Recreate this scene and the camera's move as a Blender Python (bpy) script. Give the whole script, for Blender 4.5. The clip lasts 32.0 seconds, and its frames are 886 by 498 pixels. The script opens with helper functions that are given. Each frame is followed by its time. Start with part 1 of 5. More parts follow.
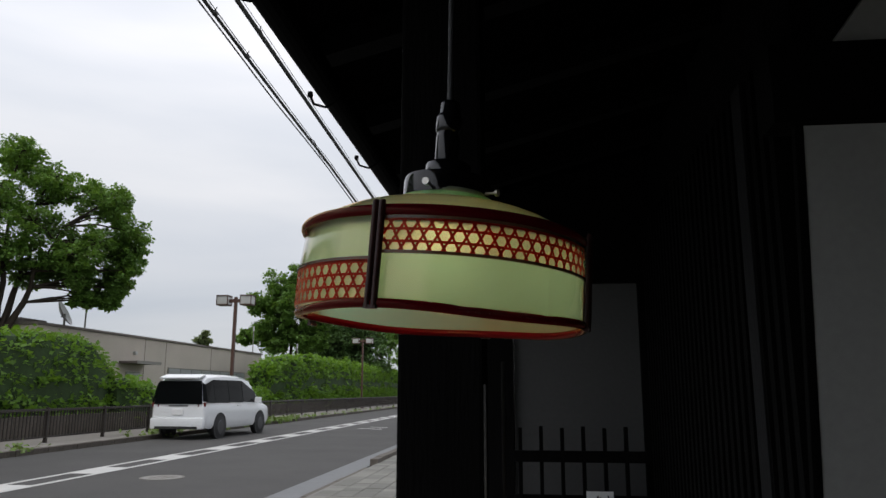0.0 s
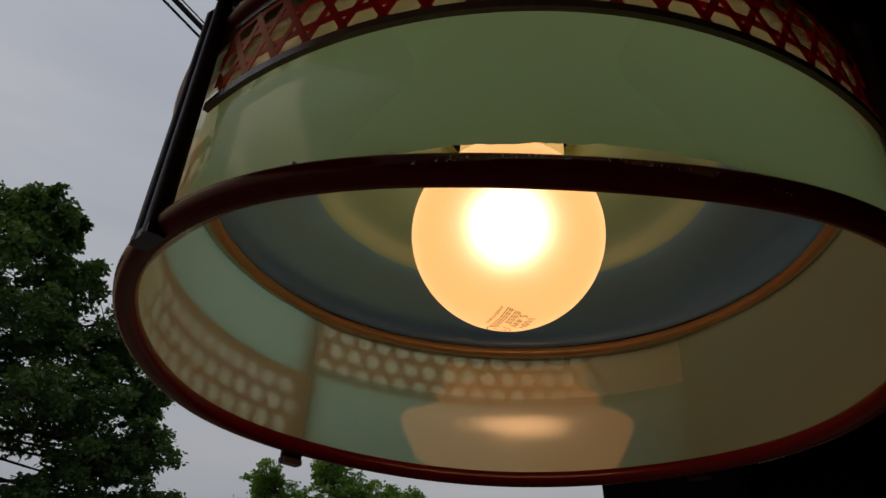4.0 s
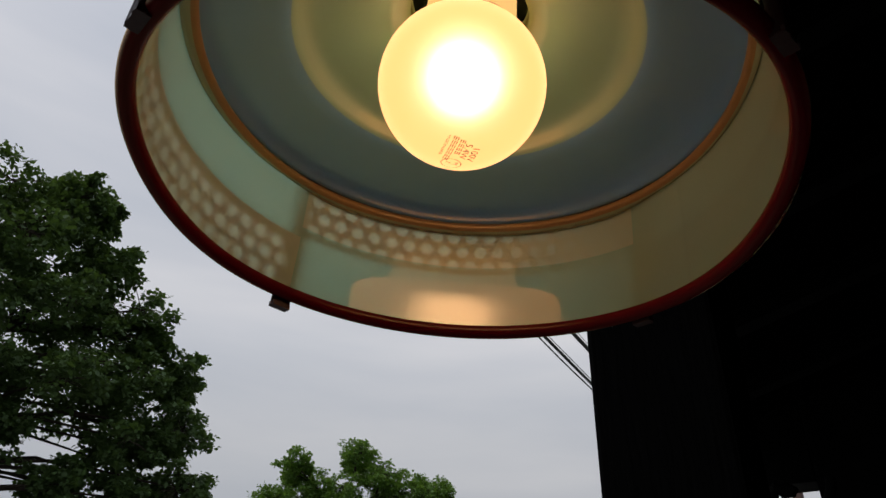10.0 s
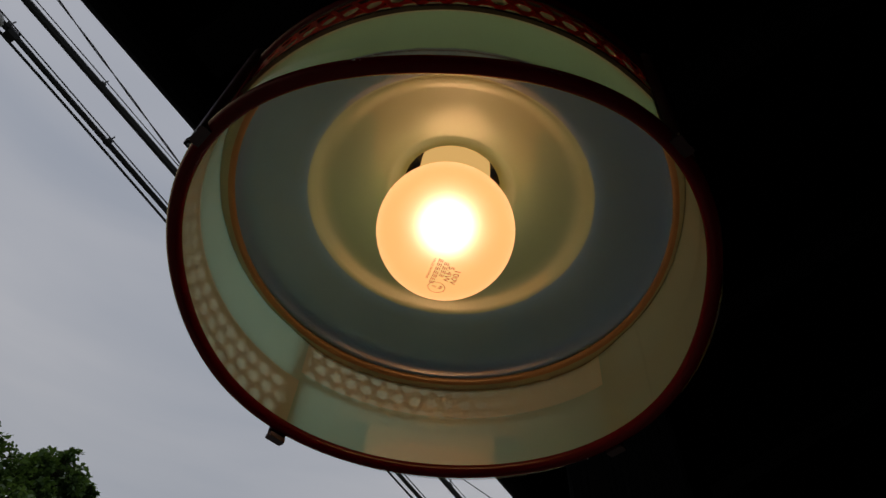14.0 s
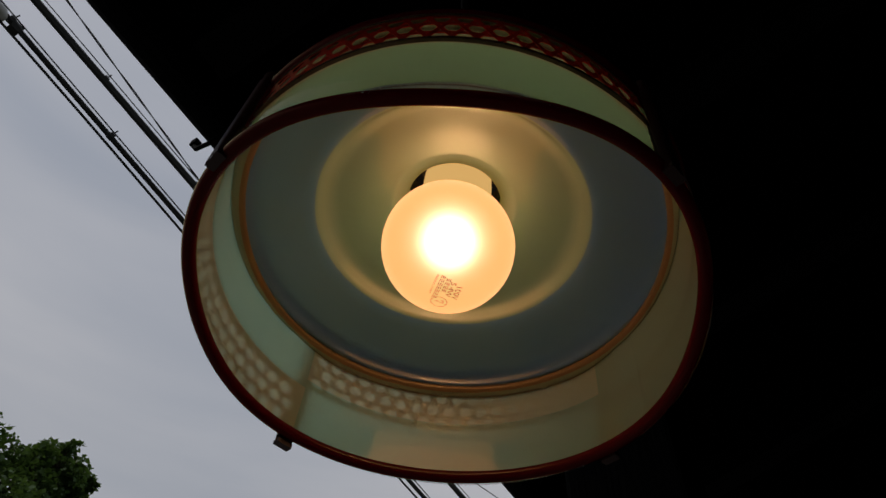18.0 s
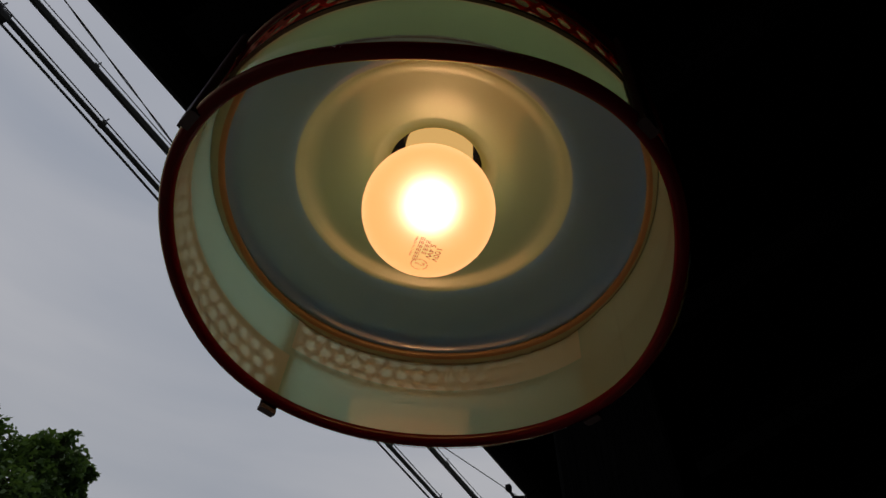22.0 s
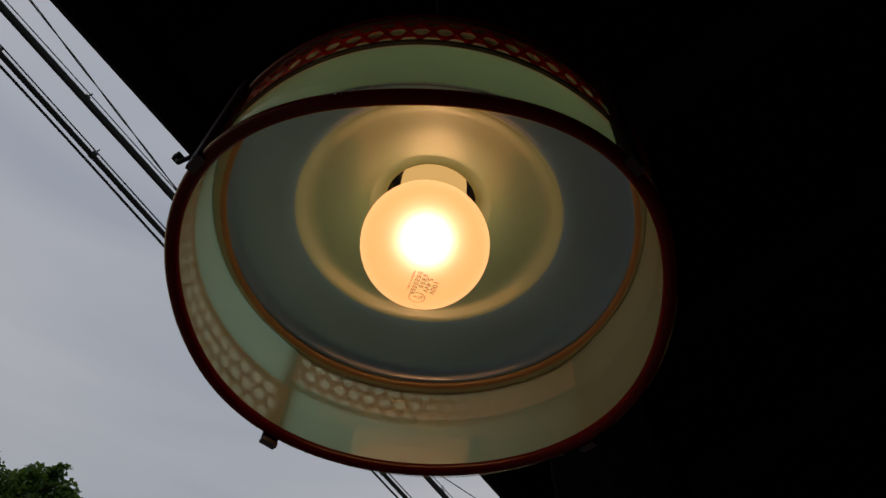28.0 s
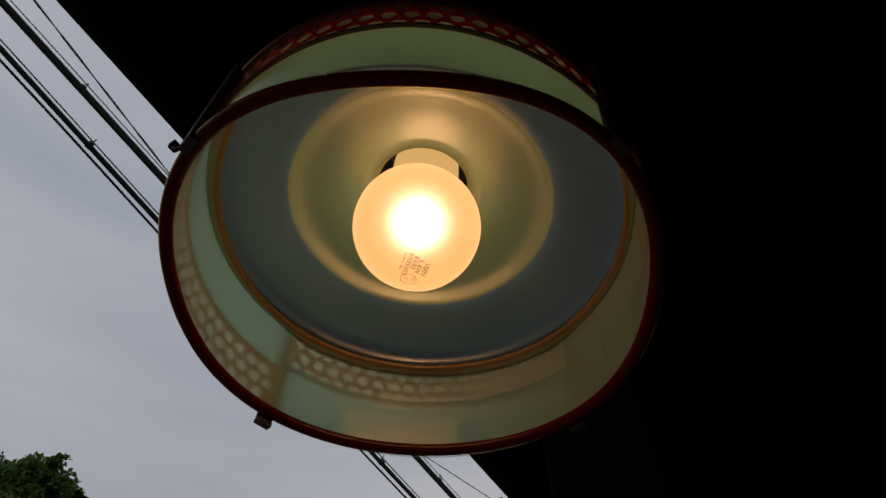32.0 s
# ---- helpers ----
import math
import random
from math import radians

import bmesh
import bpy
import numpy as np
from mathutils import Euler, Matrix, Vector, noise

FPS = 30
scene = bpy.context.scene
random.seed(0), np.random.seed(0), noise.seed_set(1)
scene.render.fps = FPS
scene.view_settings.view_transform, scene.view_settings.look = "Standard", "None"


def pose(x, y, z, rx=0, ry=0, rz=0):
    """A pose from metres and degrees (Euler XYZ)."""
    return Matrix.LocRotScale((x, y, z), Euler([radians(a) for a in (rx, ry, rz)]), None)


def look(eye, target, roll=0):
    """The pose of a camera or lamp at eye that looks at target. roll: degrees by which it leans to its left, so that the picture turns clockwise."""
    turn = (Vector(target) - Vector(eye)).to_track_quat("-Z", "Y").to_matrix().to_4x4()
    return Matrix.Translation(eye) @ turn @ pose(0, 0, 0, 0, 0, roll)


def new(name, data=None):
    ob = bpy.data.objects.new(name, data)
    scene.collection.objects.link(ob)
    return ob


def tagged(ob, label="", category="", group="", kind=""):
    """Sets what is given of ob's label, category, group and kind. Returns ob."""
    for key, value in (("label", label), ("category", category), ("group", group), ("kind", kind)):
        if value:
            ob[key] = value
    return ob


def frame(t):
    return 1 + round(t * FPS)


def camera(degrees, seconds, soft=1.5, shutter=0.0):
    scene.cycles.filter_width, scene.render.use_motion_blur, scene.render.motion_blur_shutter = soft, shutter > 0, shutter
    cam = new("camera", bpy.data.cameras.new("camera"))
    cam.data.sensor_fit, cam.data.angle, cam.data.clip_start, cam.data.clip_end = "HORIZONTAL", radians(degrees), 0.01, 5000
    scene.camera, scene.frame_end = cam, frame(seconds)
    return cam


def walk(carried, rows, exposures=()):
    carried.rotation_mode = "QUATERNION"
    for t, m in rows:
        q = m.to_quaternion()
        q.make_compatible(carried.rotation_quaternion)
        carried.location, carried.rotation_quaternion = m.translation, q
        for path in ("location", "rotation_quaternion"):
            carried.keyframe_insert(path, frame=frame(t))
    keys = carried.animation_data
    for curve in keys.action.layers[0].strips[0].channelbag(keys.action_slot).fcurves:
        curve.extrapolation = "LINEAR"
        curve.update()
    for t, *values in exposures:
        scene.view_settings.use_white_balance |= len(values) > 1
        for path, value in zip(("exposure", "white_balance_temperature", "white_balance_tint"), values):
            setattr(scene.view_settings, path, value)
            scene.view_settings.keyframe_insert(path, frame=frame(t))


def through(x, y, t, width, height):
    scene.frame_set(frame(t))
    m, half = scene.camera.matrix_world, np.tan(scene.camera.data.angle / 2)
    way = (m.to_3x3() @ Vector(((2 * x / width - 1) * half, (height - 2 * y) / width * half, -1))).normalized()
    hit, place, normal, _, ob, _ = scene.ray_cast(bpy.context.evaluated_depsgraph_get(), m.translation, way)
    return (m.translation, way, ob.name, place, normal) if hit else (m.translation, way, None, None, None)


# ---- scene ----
cam = camera(63.00, 32.0)

# ---- camera path: seconds, place, yaw, pitch, roll ----
PATH = [
# rows begin
    (0.0, 0.0782, -0.6311, 1.3691, 6.59, 11.17, 0.13),
    (0.5, 0.0554, -0.5843, 1.3205, 6.58, 13.51, -0.03),
    (1.0, 0.0475, -0.5073, 1.2650, 4.35, 13.57, -1.30),
    (1.5, 0.1080, -0.4006, 1.2271, 12.74, 14.85, 1.08),
    (2.0, 0.1550, -0.2836, 1.2830, 25.90, 24.16, 3.32),
    (2.5, 0.1106, -0.2359, 1.3290, 31.32, 27.97, 2.34),
    (3.0, 0.0954, -0.2240, 1.3338, 27.94, 32.23, 1.53),
    (3.5, 0.0925, -0.2122, 1.3394, 28.10, 32.92, 0.15),
    (5.5, 0.1252, -0.2161, 1.2995, 34.04, 35.78, 1.92),
    (6.0, 0.1296, -0.2223, 1.3033, 34.15, 37.27, 1.85),
    (6.5, 0.1308, -0.2212, 1.3074, 34.28, 37.13, 1.14),
    (7.0, 0.1346, -0.2378, 1.3416, 33.72, 33.39, 2.77),
    (7.5, 0.1397, -0.2463, 1.3516, 33.42, 30.98, 2.35),
    (8.0, 0.1435, -0.2497, 1.3495, 33.87, 29.67, 1.32),
    (8.5, 0.1431, -0.2509, 1.3470, 34.12, 29.44, 1.01),
    (9.0, 0.1393, -0.2434, 1.3328, 33.83, 29.33, 1.03),
    (9.5, 0.1320, -0.2207, 1.2953, 32.93, 29.76, 0.52),
    (10.0, 0.1218, -0.1971, 1.2590, 32.36, 32.63, 1.69),
    (10.5, 0.1121, -0.1854, 1.2356, 29.75, 38.75, 1.78),
    (11.0, 0.1093, -0.1839, 1.2129, 30.81, 47.26, 2.09),
    (11.5, 0.1141, -0.1868, 1.1907, 32.20, 51.47, 2.35),
    (12.0, 0.1164, -0.1859, 1.1790, 32.32, 54.27, 2.14),
    (12.5, 0.1148, -0.1858, 1.1746, 32.32, 55.73, 1.75),
    (13.0, 0.1149, -0.1884, 1.1740, 32.24, 55.27, 1.46),
    (13.5, 0.1167, -0.1864, 1.1739, 32.06, 54.70, 1.46),
    (14.0, 0.1180, -0.1843, 1.1735, 31.99, 54.42, 1.58),
    (14.5, 0.1169, -0.1850, 1.1736, 31.92, 54.28, 1.63),
    (15.0, 0.1190, -0.1866, 1.1749, 31.99, 54.32, 1.76),
    (15.5, 0.1228, -0.1940, 1.1762, 32.21, 54.59, 1.98),
    (17.5, 0.1295, -0.2017, 1.1710, 32.28, 54.51, 2.29),
    (18.0, 0.1263, -0.1995, 1.1682, 32.14, 53.99, 2.12),
    (18.5, 0.1254, -0.1963, 1.1663, 32.14, 53.79, 2.20),
    (19.0, 0.1232, -0.1903, 1.1655, 32.13, 53.69, 1.95),
    (19.5, 0.1237, -0.1853, 1.1619, 32.00, 53.57, 1.75),
    (20.0, 0.1226, -0.1821, 1.1589, 31.86, 53.33, 1.45),
    (20.5, 0.1254, -0.1820, 1.1592, 31.82, 53.12, 1.19),
    (21.0, 0.1285, -0.1867, 1.1590, 31.74, 53.01, 1.06),
    (21.5, 0.1288, -0.1880, 1.1601, 31.68, 52.98, 1.11),
    (22.0, 0.1284, -0.1868, 1.1607, 31.52, 52.94, 0.95),
    (22.5, 0.1283, -0.1890, 1.1611, 31.40, 54.58, 0.55),
    (23.0, 0.1278, -0.1866, 1.1599, 31.61, 55.05, 0.26),
    (23.5, 0.1281, -0.1866, 1.1577, 31.42, 55.44, -0.03),
    (24.0, 0.1295, -0.1902, 1.1573, 31.36, 55.46, -0.18),
    (24.5, 0.1302, -0.1898, 1.1570, 31.18, 55.55, -0.33),
    (25.0, 0.1306, -0.1899, 1.1578, 31.05, 55.51, -0.38),
    (25.5, 0.1309, -0.1927, 1.1578, 30.80, 55.41, -0.62),
    (27.5, 0.1326, -0.1958, 1.1545, 30.62, 55.21, -0.54),
    (28.0, 0.1317, -0.1976, 1.1537, 30.35, 54.90, -0.84),
    (28.5, 0.1321, -0.1967, 1.1528, 30.31, 54.87, -0.75),
    (29.0, 0.1318, -0.1941, 1.1517, 30.24, 54.86, -0.86),
    (29.5, 0.1307, -0.1936, 1.1506, 30.17, 54.84, -0.93),
    (30.0, 0.1312, -0.1919, 1.1511, 30.21, 54.80, -0.95),
    (30.5, 0.1322, -0.1944, 1.1507, 30.16, 54.75, -1.00),
    (31.0, 0.1341, -0.1953, 1.1500, 30.20, 54.67, -0.89),
    (31.5, 0.1341, -0.1921, 1.1484, 30.31, 54.38, -0.90),
    (32.0, 0.1343, -0.1949, 1.1470, 30.11, 54.17, -1.07),
# rows end
]
EXPOSURES = [(0.0, 0.32), (1.0, 0.36), (2.0, 0.20), (3.0, -0.32), (5.5, -1.2), (6.0, -1.25), (6.7, -1.3), (7.2, -1.2), (8.0, -0.2), (9.0, 0.10),
             (10.0, -0.36), (11.0, -0.65), (12.0, -0.83), (13.0, -0.95), (32.0, -0.93)]
walk(cam, [(t, pose(x, y, z, 0, 0, yaw) @ pose(0, 0, 0, 90 + pitch) @ pose(0, 0, 0, 0, 0, roll))
           for t, x, y, z, yaw, pitch, roll in PATH], EXPOSURES)

# ---- world and sun ----
SKY = 1.12
world = bpy.data.worlds.new("overcast")
scene.world = world
world.use_nodes = True
wn, wl = world.node_tree.nodes, world.node_tree.links
wn.clear()
w_out = wn.new("ShaderNodeOutputWorld")
w_bg = wn.new("ShaderNodeBackground")
w_sky = wn.new("ShaderNodeTexSky")
w_sky.sky_type, w_sky.sun_disc = "NISHITA", False
w_sky.sun_elevation, w_sky.sun_rotation = radians(58), radians(200)
w_dim = wn.new("ShaderNodeMixRGB")
w_dim.blend_type = "MULTIPLY"
w_dim.inputs[0].default_value = 1.0
w_dim.inputs[2].default_value = (0.1, 0.1, 0.1, 1)
wl.new(w_sky.outputs[0], w_dim.inputs[1])
w_tc = wn.new("ShaderNodeTexCoord")
w_map = wn.new("ShaderNodeMapping")
w_map.inputs["Scale"].default_value = (0.8, 0.8, 4.2)
w_noise = wn.new("ShaderNodeTexNoise")
w_noise.inputs["Scale"].default_value = 1.7
w_noise.inputs["Detail"].default_value = 7
w_noise.inputs["Roughness"].default_value = 0.45
w_noise.inputs["Distortion"].default_value = 0.4
w_ramp = wn.new("ShaderNodeValToRGB")
w_ramp.color_ramp.elements[0].position, w_ramp.color_ramp.elements[0].color = 0.32, (0.575, 0.605, 0.66, 1)
w_ramp.color_ramp.elements[1].position, w_ramp.color_ramp.elements[1].color = 0.68, (0.80, 0.79, 0.80, 1)
w_mix = wn.new("ShaderNodeMixRGB")
w_mix.inputs[0].default_value = 0.9
wl.new(w_tc.outputs["Generated"], w_map.inputs[0])
wl.new(w_map.outputs[0], w_noise.inputs[0])
wl.new(w_noise.outputs[0], w_ramp.inputs[0])
wl.new(w_dim.outputs[0], w_mix.inputs[1])
wl.new(w_ramp.outputs[0], w_mix.inputs[2])
w_sep = wn.new("ShaderNodeSeparateXYZ")
wl.new(w_tc.outputs["Generated"], w_sep.inputs[0])
w_high = wn.new("ShaderNodeMapRange")
w_high.inputs["From Min"].default_value, w_high.inputs["From Max"].default_value = 0.3, 0.8
wl.new(w_sep.outputs[2], w_high.inputs[0])
w_tint = wn.new("ShaderNodeMixRGB")
w_tint.blend_type = "MULTIPLY"
w_tint.inputs[2].default_value = (0.955, 0.985, 1.055, 1)
wl.new(w_high.outputs[0], w_tint.inputs[0])
wl.new(w_mix.outputs[0], w_tint.inputs[1])
w_low = wn.new("ShaderNodeMapRange")
w_low.inputs["From Min"].default_value, w_low.inputs["From Max"].default_value = 0.42, 0.08
wl.new(w_sep.outputs[2], w_low.inputs[0])
w_haze = wn.new("ShaderNodeMixRGB")
w_haze.blend_type = "MULTIPLY"
w_haze.inputs[2].default_value = (0.60, 0.62, 0.645, 1)
wl.new(w_low.outputs[0], w_haze.inputs[0])
wl.new(w_tint.outputs[0], w_haze.inputs[1])
wl.new(w_haze.outputs[0], w_bg.inputs[0])
w_bg.inputs[1].default_value = SKY
wl.new(w_bg.outputs[0], w_out.inputs[0])

sun_data = bpy.data.lights.new("sun", "SUN")
sun_data.energy, sun_data.angle, sun_data.color = 1.2, radians(25), (1.0, 0.97, 0.92)
sun = new("sun", sun_data)
sun.matrix_world = look((0, 0, 30), (6, 14, 0))


# ---- materials ----
def mat(name, color, rough=0.6, metal=0.0, vary=0.15, scale=8.0, bump=0.1, grain=60.0, spec=0.5, coat=0.0, stretch=(1, 1, 1), island=0.0):
    m = bpy.data.materials.new(name)
    m.use_nodes = True
    n, l = m.node_tree.nodes, m.node_tree.links
    b = n["Principled BSDF"]
    b.inputs["Roughness"].default_value = rough
    b.inputs["Metallic"].default_value = metal
    b.inputs["Specular IOR Level"].default_value = spec
    b.inputs["Coat Weight"].default_value = coat
    tc = n.new("ShaderNodeTexCoord")
    mp = n.new("ShaderNodeMapping")
    mp.inputs["Scale"].default_value = stretch
    l.new(tc.outputs["Object"], mp.inputs[0])
    n1 = n.new("ShaderNodeTexNoise")
    n1.inputs["Scale"].default_value, n1.inputs["Detail"].default_value = scale, 4
    n2 = n.new("ShaderNodeTexNoise")
    n2.inputs["Scale"].default_value, n2.inputs["Detail"].default_value = grain, 5
    l.new(mp.outputs[0], n1.inputs[0])
    l.new(mp.outputs[0], n2.inputs[0])
    add = n.new("ShaderNodeMath")
    add.operation = "ADD"
    l.new(n1.outputs[0], add.inputs[0])
    l.new(n2.outputs[0], add.inputs[1])
    last = add
    if island:
        geo = n.new("ShaderNodeNewGeometry")
        mul = n.new("ShaderNodeMath")
        mul.operation = "MULTIPLY_ADD"
        mul.inputs[1].default_value = island
        l.new(geo.outputs["Random Per Island"], mul.inputs[0])
        l.new(add.outputs[0], mul.inputs[2])
        last = mul
    ramp = n.new("ShaderNodeMapRange")
    ramp.inputs["From Min"].default_value, ramp.inputs["From Max"].default_value = 0.6, 1.4 + island
    ramp.inputs["To Min"].default_value, ramp.inputs["To Max"].default_value = 1 - vary, 1 + vary
    l.new(last.outputs[0], ramp.inputs[0])
    mx = n.new("ShaderNodeMixRGB")
    mx.blend_type = "MULTIPLY"
    mx.inputs[0].default_value = 1
    mx.inputs[1].default_value = (*color, 1)
    l.new(ramp.outputs[0], mx.inputs[2])
    l.new(mx.outputs[0], b.inputs["Base Color"])
    if bump:
        bp = n.new("ShaderNodeBump")
        bp.inputs["Strength"].default_value = bump
        bp.inputs["Distance"].default_value = 0.01
        l.new(n2.outputs[0], bp.inputs["Height"])
        l.new(bp.outputs[0], b.inputs["Normal"])
    return m


def leaf_mat(name, color, through=0.22):
    m = mat(name, color, 0.55, 0, 0.35, 0.6, 0, 5.0, 0.35, island=0.9)
    n, l = m.node_tree.nodes, m.node_tree.links
    b, out = n["Principled BSDF"], n["Material Output"]
    tr = n.new("ShaderNodeBsdfTranslucent")
    tr.inputs[0].default_value = (color[0] * 1.6, color[1] * 1.5, color[2] * 0.7, 1)
    mx = n.new("ShaderNodeMixShader")
    mx.inputs[0].default_value = through
    l.new(b.outputs[0], mx.inputs[1])
    l.new(tr.outputs[0], mx.inputs[2])
    l.new(mx.outputs[0], out.inputs[0])
    return m


def gloss_factor(n, l, base=0.04):
    lw, pw, mr = n.new("ShaderNodeLayerWeight"), n.new("ShaderNodeMath"), n.new("ShaderNodeMapRange")
    pw.operation = "POWER"
    pw.inputs[1].default_value = 5.0
    mr.inputs["To Min"].default_value, mr.inputs["To Max"].default_value = base, 0.9
    lw.inputs[0].default_value = 0.5
    l.new(lw.outputs["Facing"], pw.inputs[0])
    l.new(pw.outputs[0], mr.inputs[0])
    return mr.outputs[0]


def milk_mat(name, reflect, passing, gloss_rough=0.08, share=0.6, gloss=0.04, haze=0.0, haze_rough=0.35, forward=0.0, bend=1.3):
    """Opal glass: diffuse and translucent body under a gloss."""
    m = bpy.data.materials.new(name)
    m.use_nodes = True
    n, l = m.node_tree.nodes, m.node_tree.links
    n.clear()
    out = n.new("ShaderNodeOutputMaterial")
    df, tr, gl = n.new("ShaderNodeBsdfDiffuse"), n.new("ShaderNodeBsdfTranslucent"), n.new("ShaderNodeBsdfGlossy")
    tc, nz = n.new("ShaderNodeTexCoord"), n.new("ShaderNodeTexNoise")
    nz.inputs["Scale"].default_value = 14
    nz.inputs["Detail"].default_value = 3
    l.new(tc.outputs["Object"], nz.inputs[0])
    mr = n.new("ShaderNodeMapRange")
    mr.inputs["To Min"].default_value, mr.inputs["To Max"].default_value = 0.9, 1.06
    l.new(nz.outputs[0], mr.inputs[0])
    for node, col in ((df, reflect), (tr, passing)):
        mc = n.new("ShaderNodeMixRGB")
        mc.blend_type = "MULTIPLY"
        mc.inputs[0].default_value = 1
        mc.inputs[1].default_value = (*col, 1)
        l.new(mr.outputs[0], mc.inputs[2])
        l.new(mc.outputs[0], node.inputs[0])
    gl.inputs["Roughness"].default_value = gloss_rough
    # orange tint: the bulb's warm reflection is put into the gloss colour
    gl.inputs["Color"].default_value = (1.0, 0.73, 0.45, 1)
    fac = gloss_factor(n, l, gloss)
    m1, m2 = n.new("ShaderNodeMixShader"), n.new("ShaderNodeMixShader")
    m1.inputs[0].default_value = share
    l.new(df.outputs[0], m1.inputs[1])
    through_ = tr.outputs[0]
    if forward:
        rf, m4 = n.new("ShaderNodeBsdfRefraction"), n.new("ShaderNodeMixShader")
        rf.inputs["Color"].default_value = (*passing, 1)
        rf.inputs["Roughness"].default_value = 1.0
        rf.inputs["IOR"].default_value = bend
        m4.inputs[0].default_value = forward
        l.new(through_, m4.inputs[1])
        l.new(rf.outputs[0], m4.inputs[2])
        through_ = m4.outputs[0]
    l.new(through_, m1.inputs[2])
    l.new(fac, m2.inputs[0])
    body = m1.outputs[0]
    if haze:
        soft, m3 = n.new("ShaderNodeBsdfGlossy"), n.new("ShaderNodeMixShader")
        # warm tint here too, for the bulb's glow spread over the glass
        soft.inputs["Color"].default_value = (1.0, 0.88, 0.55, 1)
        soft.inputs["Roughness"].default_value = haze_rough
        m3.inputs[0].default_value = haze
        l.new(body, m3.inputs[1])
        l.new(soft.outputs[0], m3.inputs[2])
        body = m3.outputs[0]
    l.new(body, m2.inputs[1])
    l.new(gl.outputs[0], m2.inputs[2])
    l.new(m2.outputs[0], out.inputs[0])
    return m


def clear_mat(name, tint=(1, 1, 1), rough=0.02):
    m = bpy.data.materials.new(name)
    m.use_nodes = True
    n, l = m.node_tree.nodes, m.node_tree.links
    n.clear()
    out = n.new("ShaderNodeOutputMaterial")
    tr, gl, mx = n.new("ShaderNodeBsdfTransparent"), n.new("ShaderNodeBsdfGlossy"), n.new("ShaderNodeMixShader")
    tr.inputs[0].default_value = (*tint, 1)
    gl.inputs["Roughness"].default_value = rough
    l.new(gloss_factor(n, l), mx.inputs[0])
    l.new(tr.outputs[0], mx.inputs[1])
    l.new(gl.outputs[0], mx.inputs[2])
    l.new(mx.outputs[0], out.inputs[0])
    return m


def glow_mat(name, color, strength, rough=0.0, through=0.8):
    """A lit surface; with rough, frosted glass that also shows what shines behind it."""
    m = bpy.data.materials.new(name)
    m.use_nodes = True
    n, l = m.node_tree.nodes, m.node_tree.links
    n.clear()
    out = n.new("ShaderNodeOutputMaterial")
    em = n.new("ShaderNodeEmission")
    em.inputs[0].default_value, em.inputs[1].default_value = (*color, 1), strength
    if rough:
        rf, ad = n.new("ShaderNodeBsdfRefraction"), n.new("ShaderNodeAddShader")
        rf.inputs["Color"].default_value = (through, through, through, 1)
        rf.inputs["Roughness"].default_value = rough
        rf.inputs["IOR"].default_value = 1.4
        l.new(em.outputs[0], ad.inputs[0])
        l.new(rf.outputs[0], ad.inputs[1])
        l.new(ad.outputs[0], out.inputs[0])
    else:
        l.new(em.outputs[0], out.inputs[0])
    return m


M_RED = milk_mat("red_lacquer", (0.085, 0.002, 0.007), (0.45, 0.008, 0.014), 0.22, 0.2, 0.012)
M_REDPAINT = milk_mat("red_paint", (0.30, 0.014, 0.012), (0.90, 0.040, 0.025), 0.3, 0.55, 0.02)
M_BROWN = mat("brown_strip", (0.11, 0.052, 0.03), 0.22, 0, 0.25, 40, 0.05, 400)
M_SEAM = milk_mat("brown_seam_glaze", (0.21, 0.10, 0.042), (0.85, 0.62, 0.38), 0.3, 0.5, 0.05)
M_BAR = mat("dark_brown_bar", (0.040, 0.013, 0.010), 0.42, 0, 0.3, 60, 0.06, 400, 0.35)
M_MILK = milk_mat("opal_glass_pane", (0.36, 0.42, 0.325), (0.38, 0.77, 0.56), 0.055, 0.60, 0.09, forward=0.10)
M_BAND = milk_mat("cream_opal_behind_lattice", (0.375, 0.43, 0.33), (0.78, 0.93, 0.64), 0.055, 0.50, 0.09, forward=0.25)
# One dome glass: grazing shade and warm bulb light put into two colours.
M_TOPSHADE = milk_mat("opal_dome_in_shade", (0.052, 0.155, 0.36), (0.86, 0.92, 0.68), 0.06, 0.46, 0.05, 0.02, 0.42)
M_CUPLIT = milk_mat("opal_cup_lit", (0.11, 0.225, 0.19), (0.80, 0.90, 0.52), 0.06, 0.56, 0.05, 0.11, 0.5)
M_GREEN = milk_mat("green_glass_neck", (0.45, 0.75, 0.50), (0.6, 0.95, 0.62), 0.05, 0.6, forward=0.3)
M_CLEAR = clear_mat("clear_glass")
M_BLACK = mat("black_bakelite", (0.004, 0.004, 0.0045), 0.12, 0, 0.2, 40, 0.02, 300, 0.5)
M_STEEL = mat("screw_steel", (0.5, 0.48, 0.44), 0.3, 1.0, 0.1, 50, 0, 300)
M_SOCKET = mat("porcelain_socket", (0.55, 0.42, 0.28), 0.4, 0, 0.1, 40, 0, 200)
M_PRINT = mat("printed_ink", (0.05, 0.02, 0.006), 0.7, 0, 0.1, 50, 0, 300)
M_BULB = glow_mat("bulb_frost", (1.0, 0.485, 0.16), 1.42, 0.62, 0.42)
M_NECK = glow_mat("bulb_neck_frost", (1.0, 0.585, 0.19), 1.3)
M_CORE = glow_mat("bulb_core", (1.0, 0.70, 0.47), 23)
# Stained timber; the porch's deep shade is put into its near-black colour.
M_DARKWOOD = mat("shade_black_stained_wood", (0.0036, 0.0034, 0.0034), 0.8, 0, 0.35, 3, 0.25, 30, 0.06, stretch=(6, 6, 0.6))
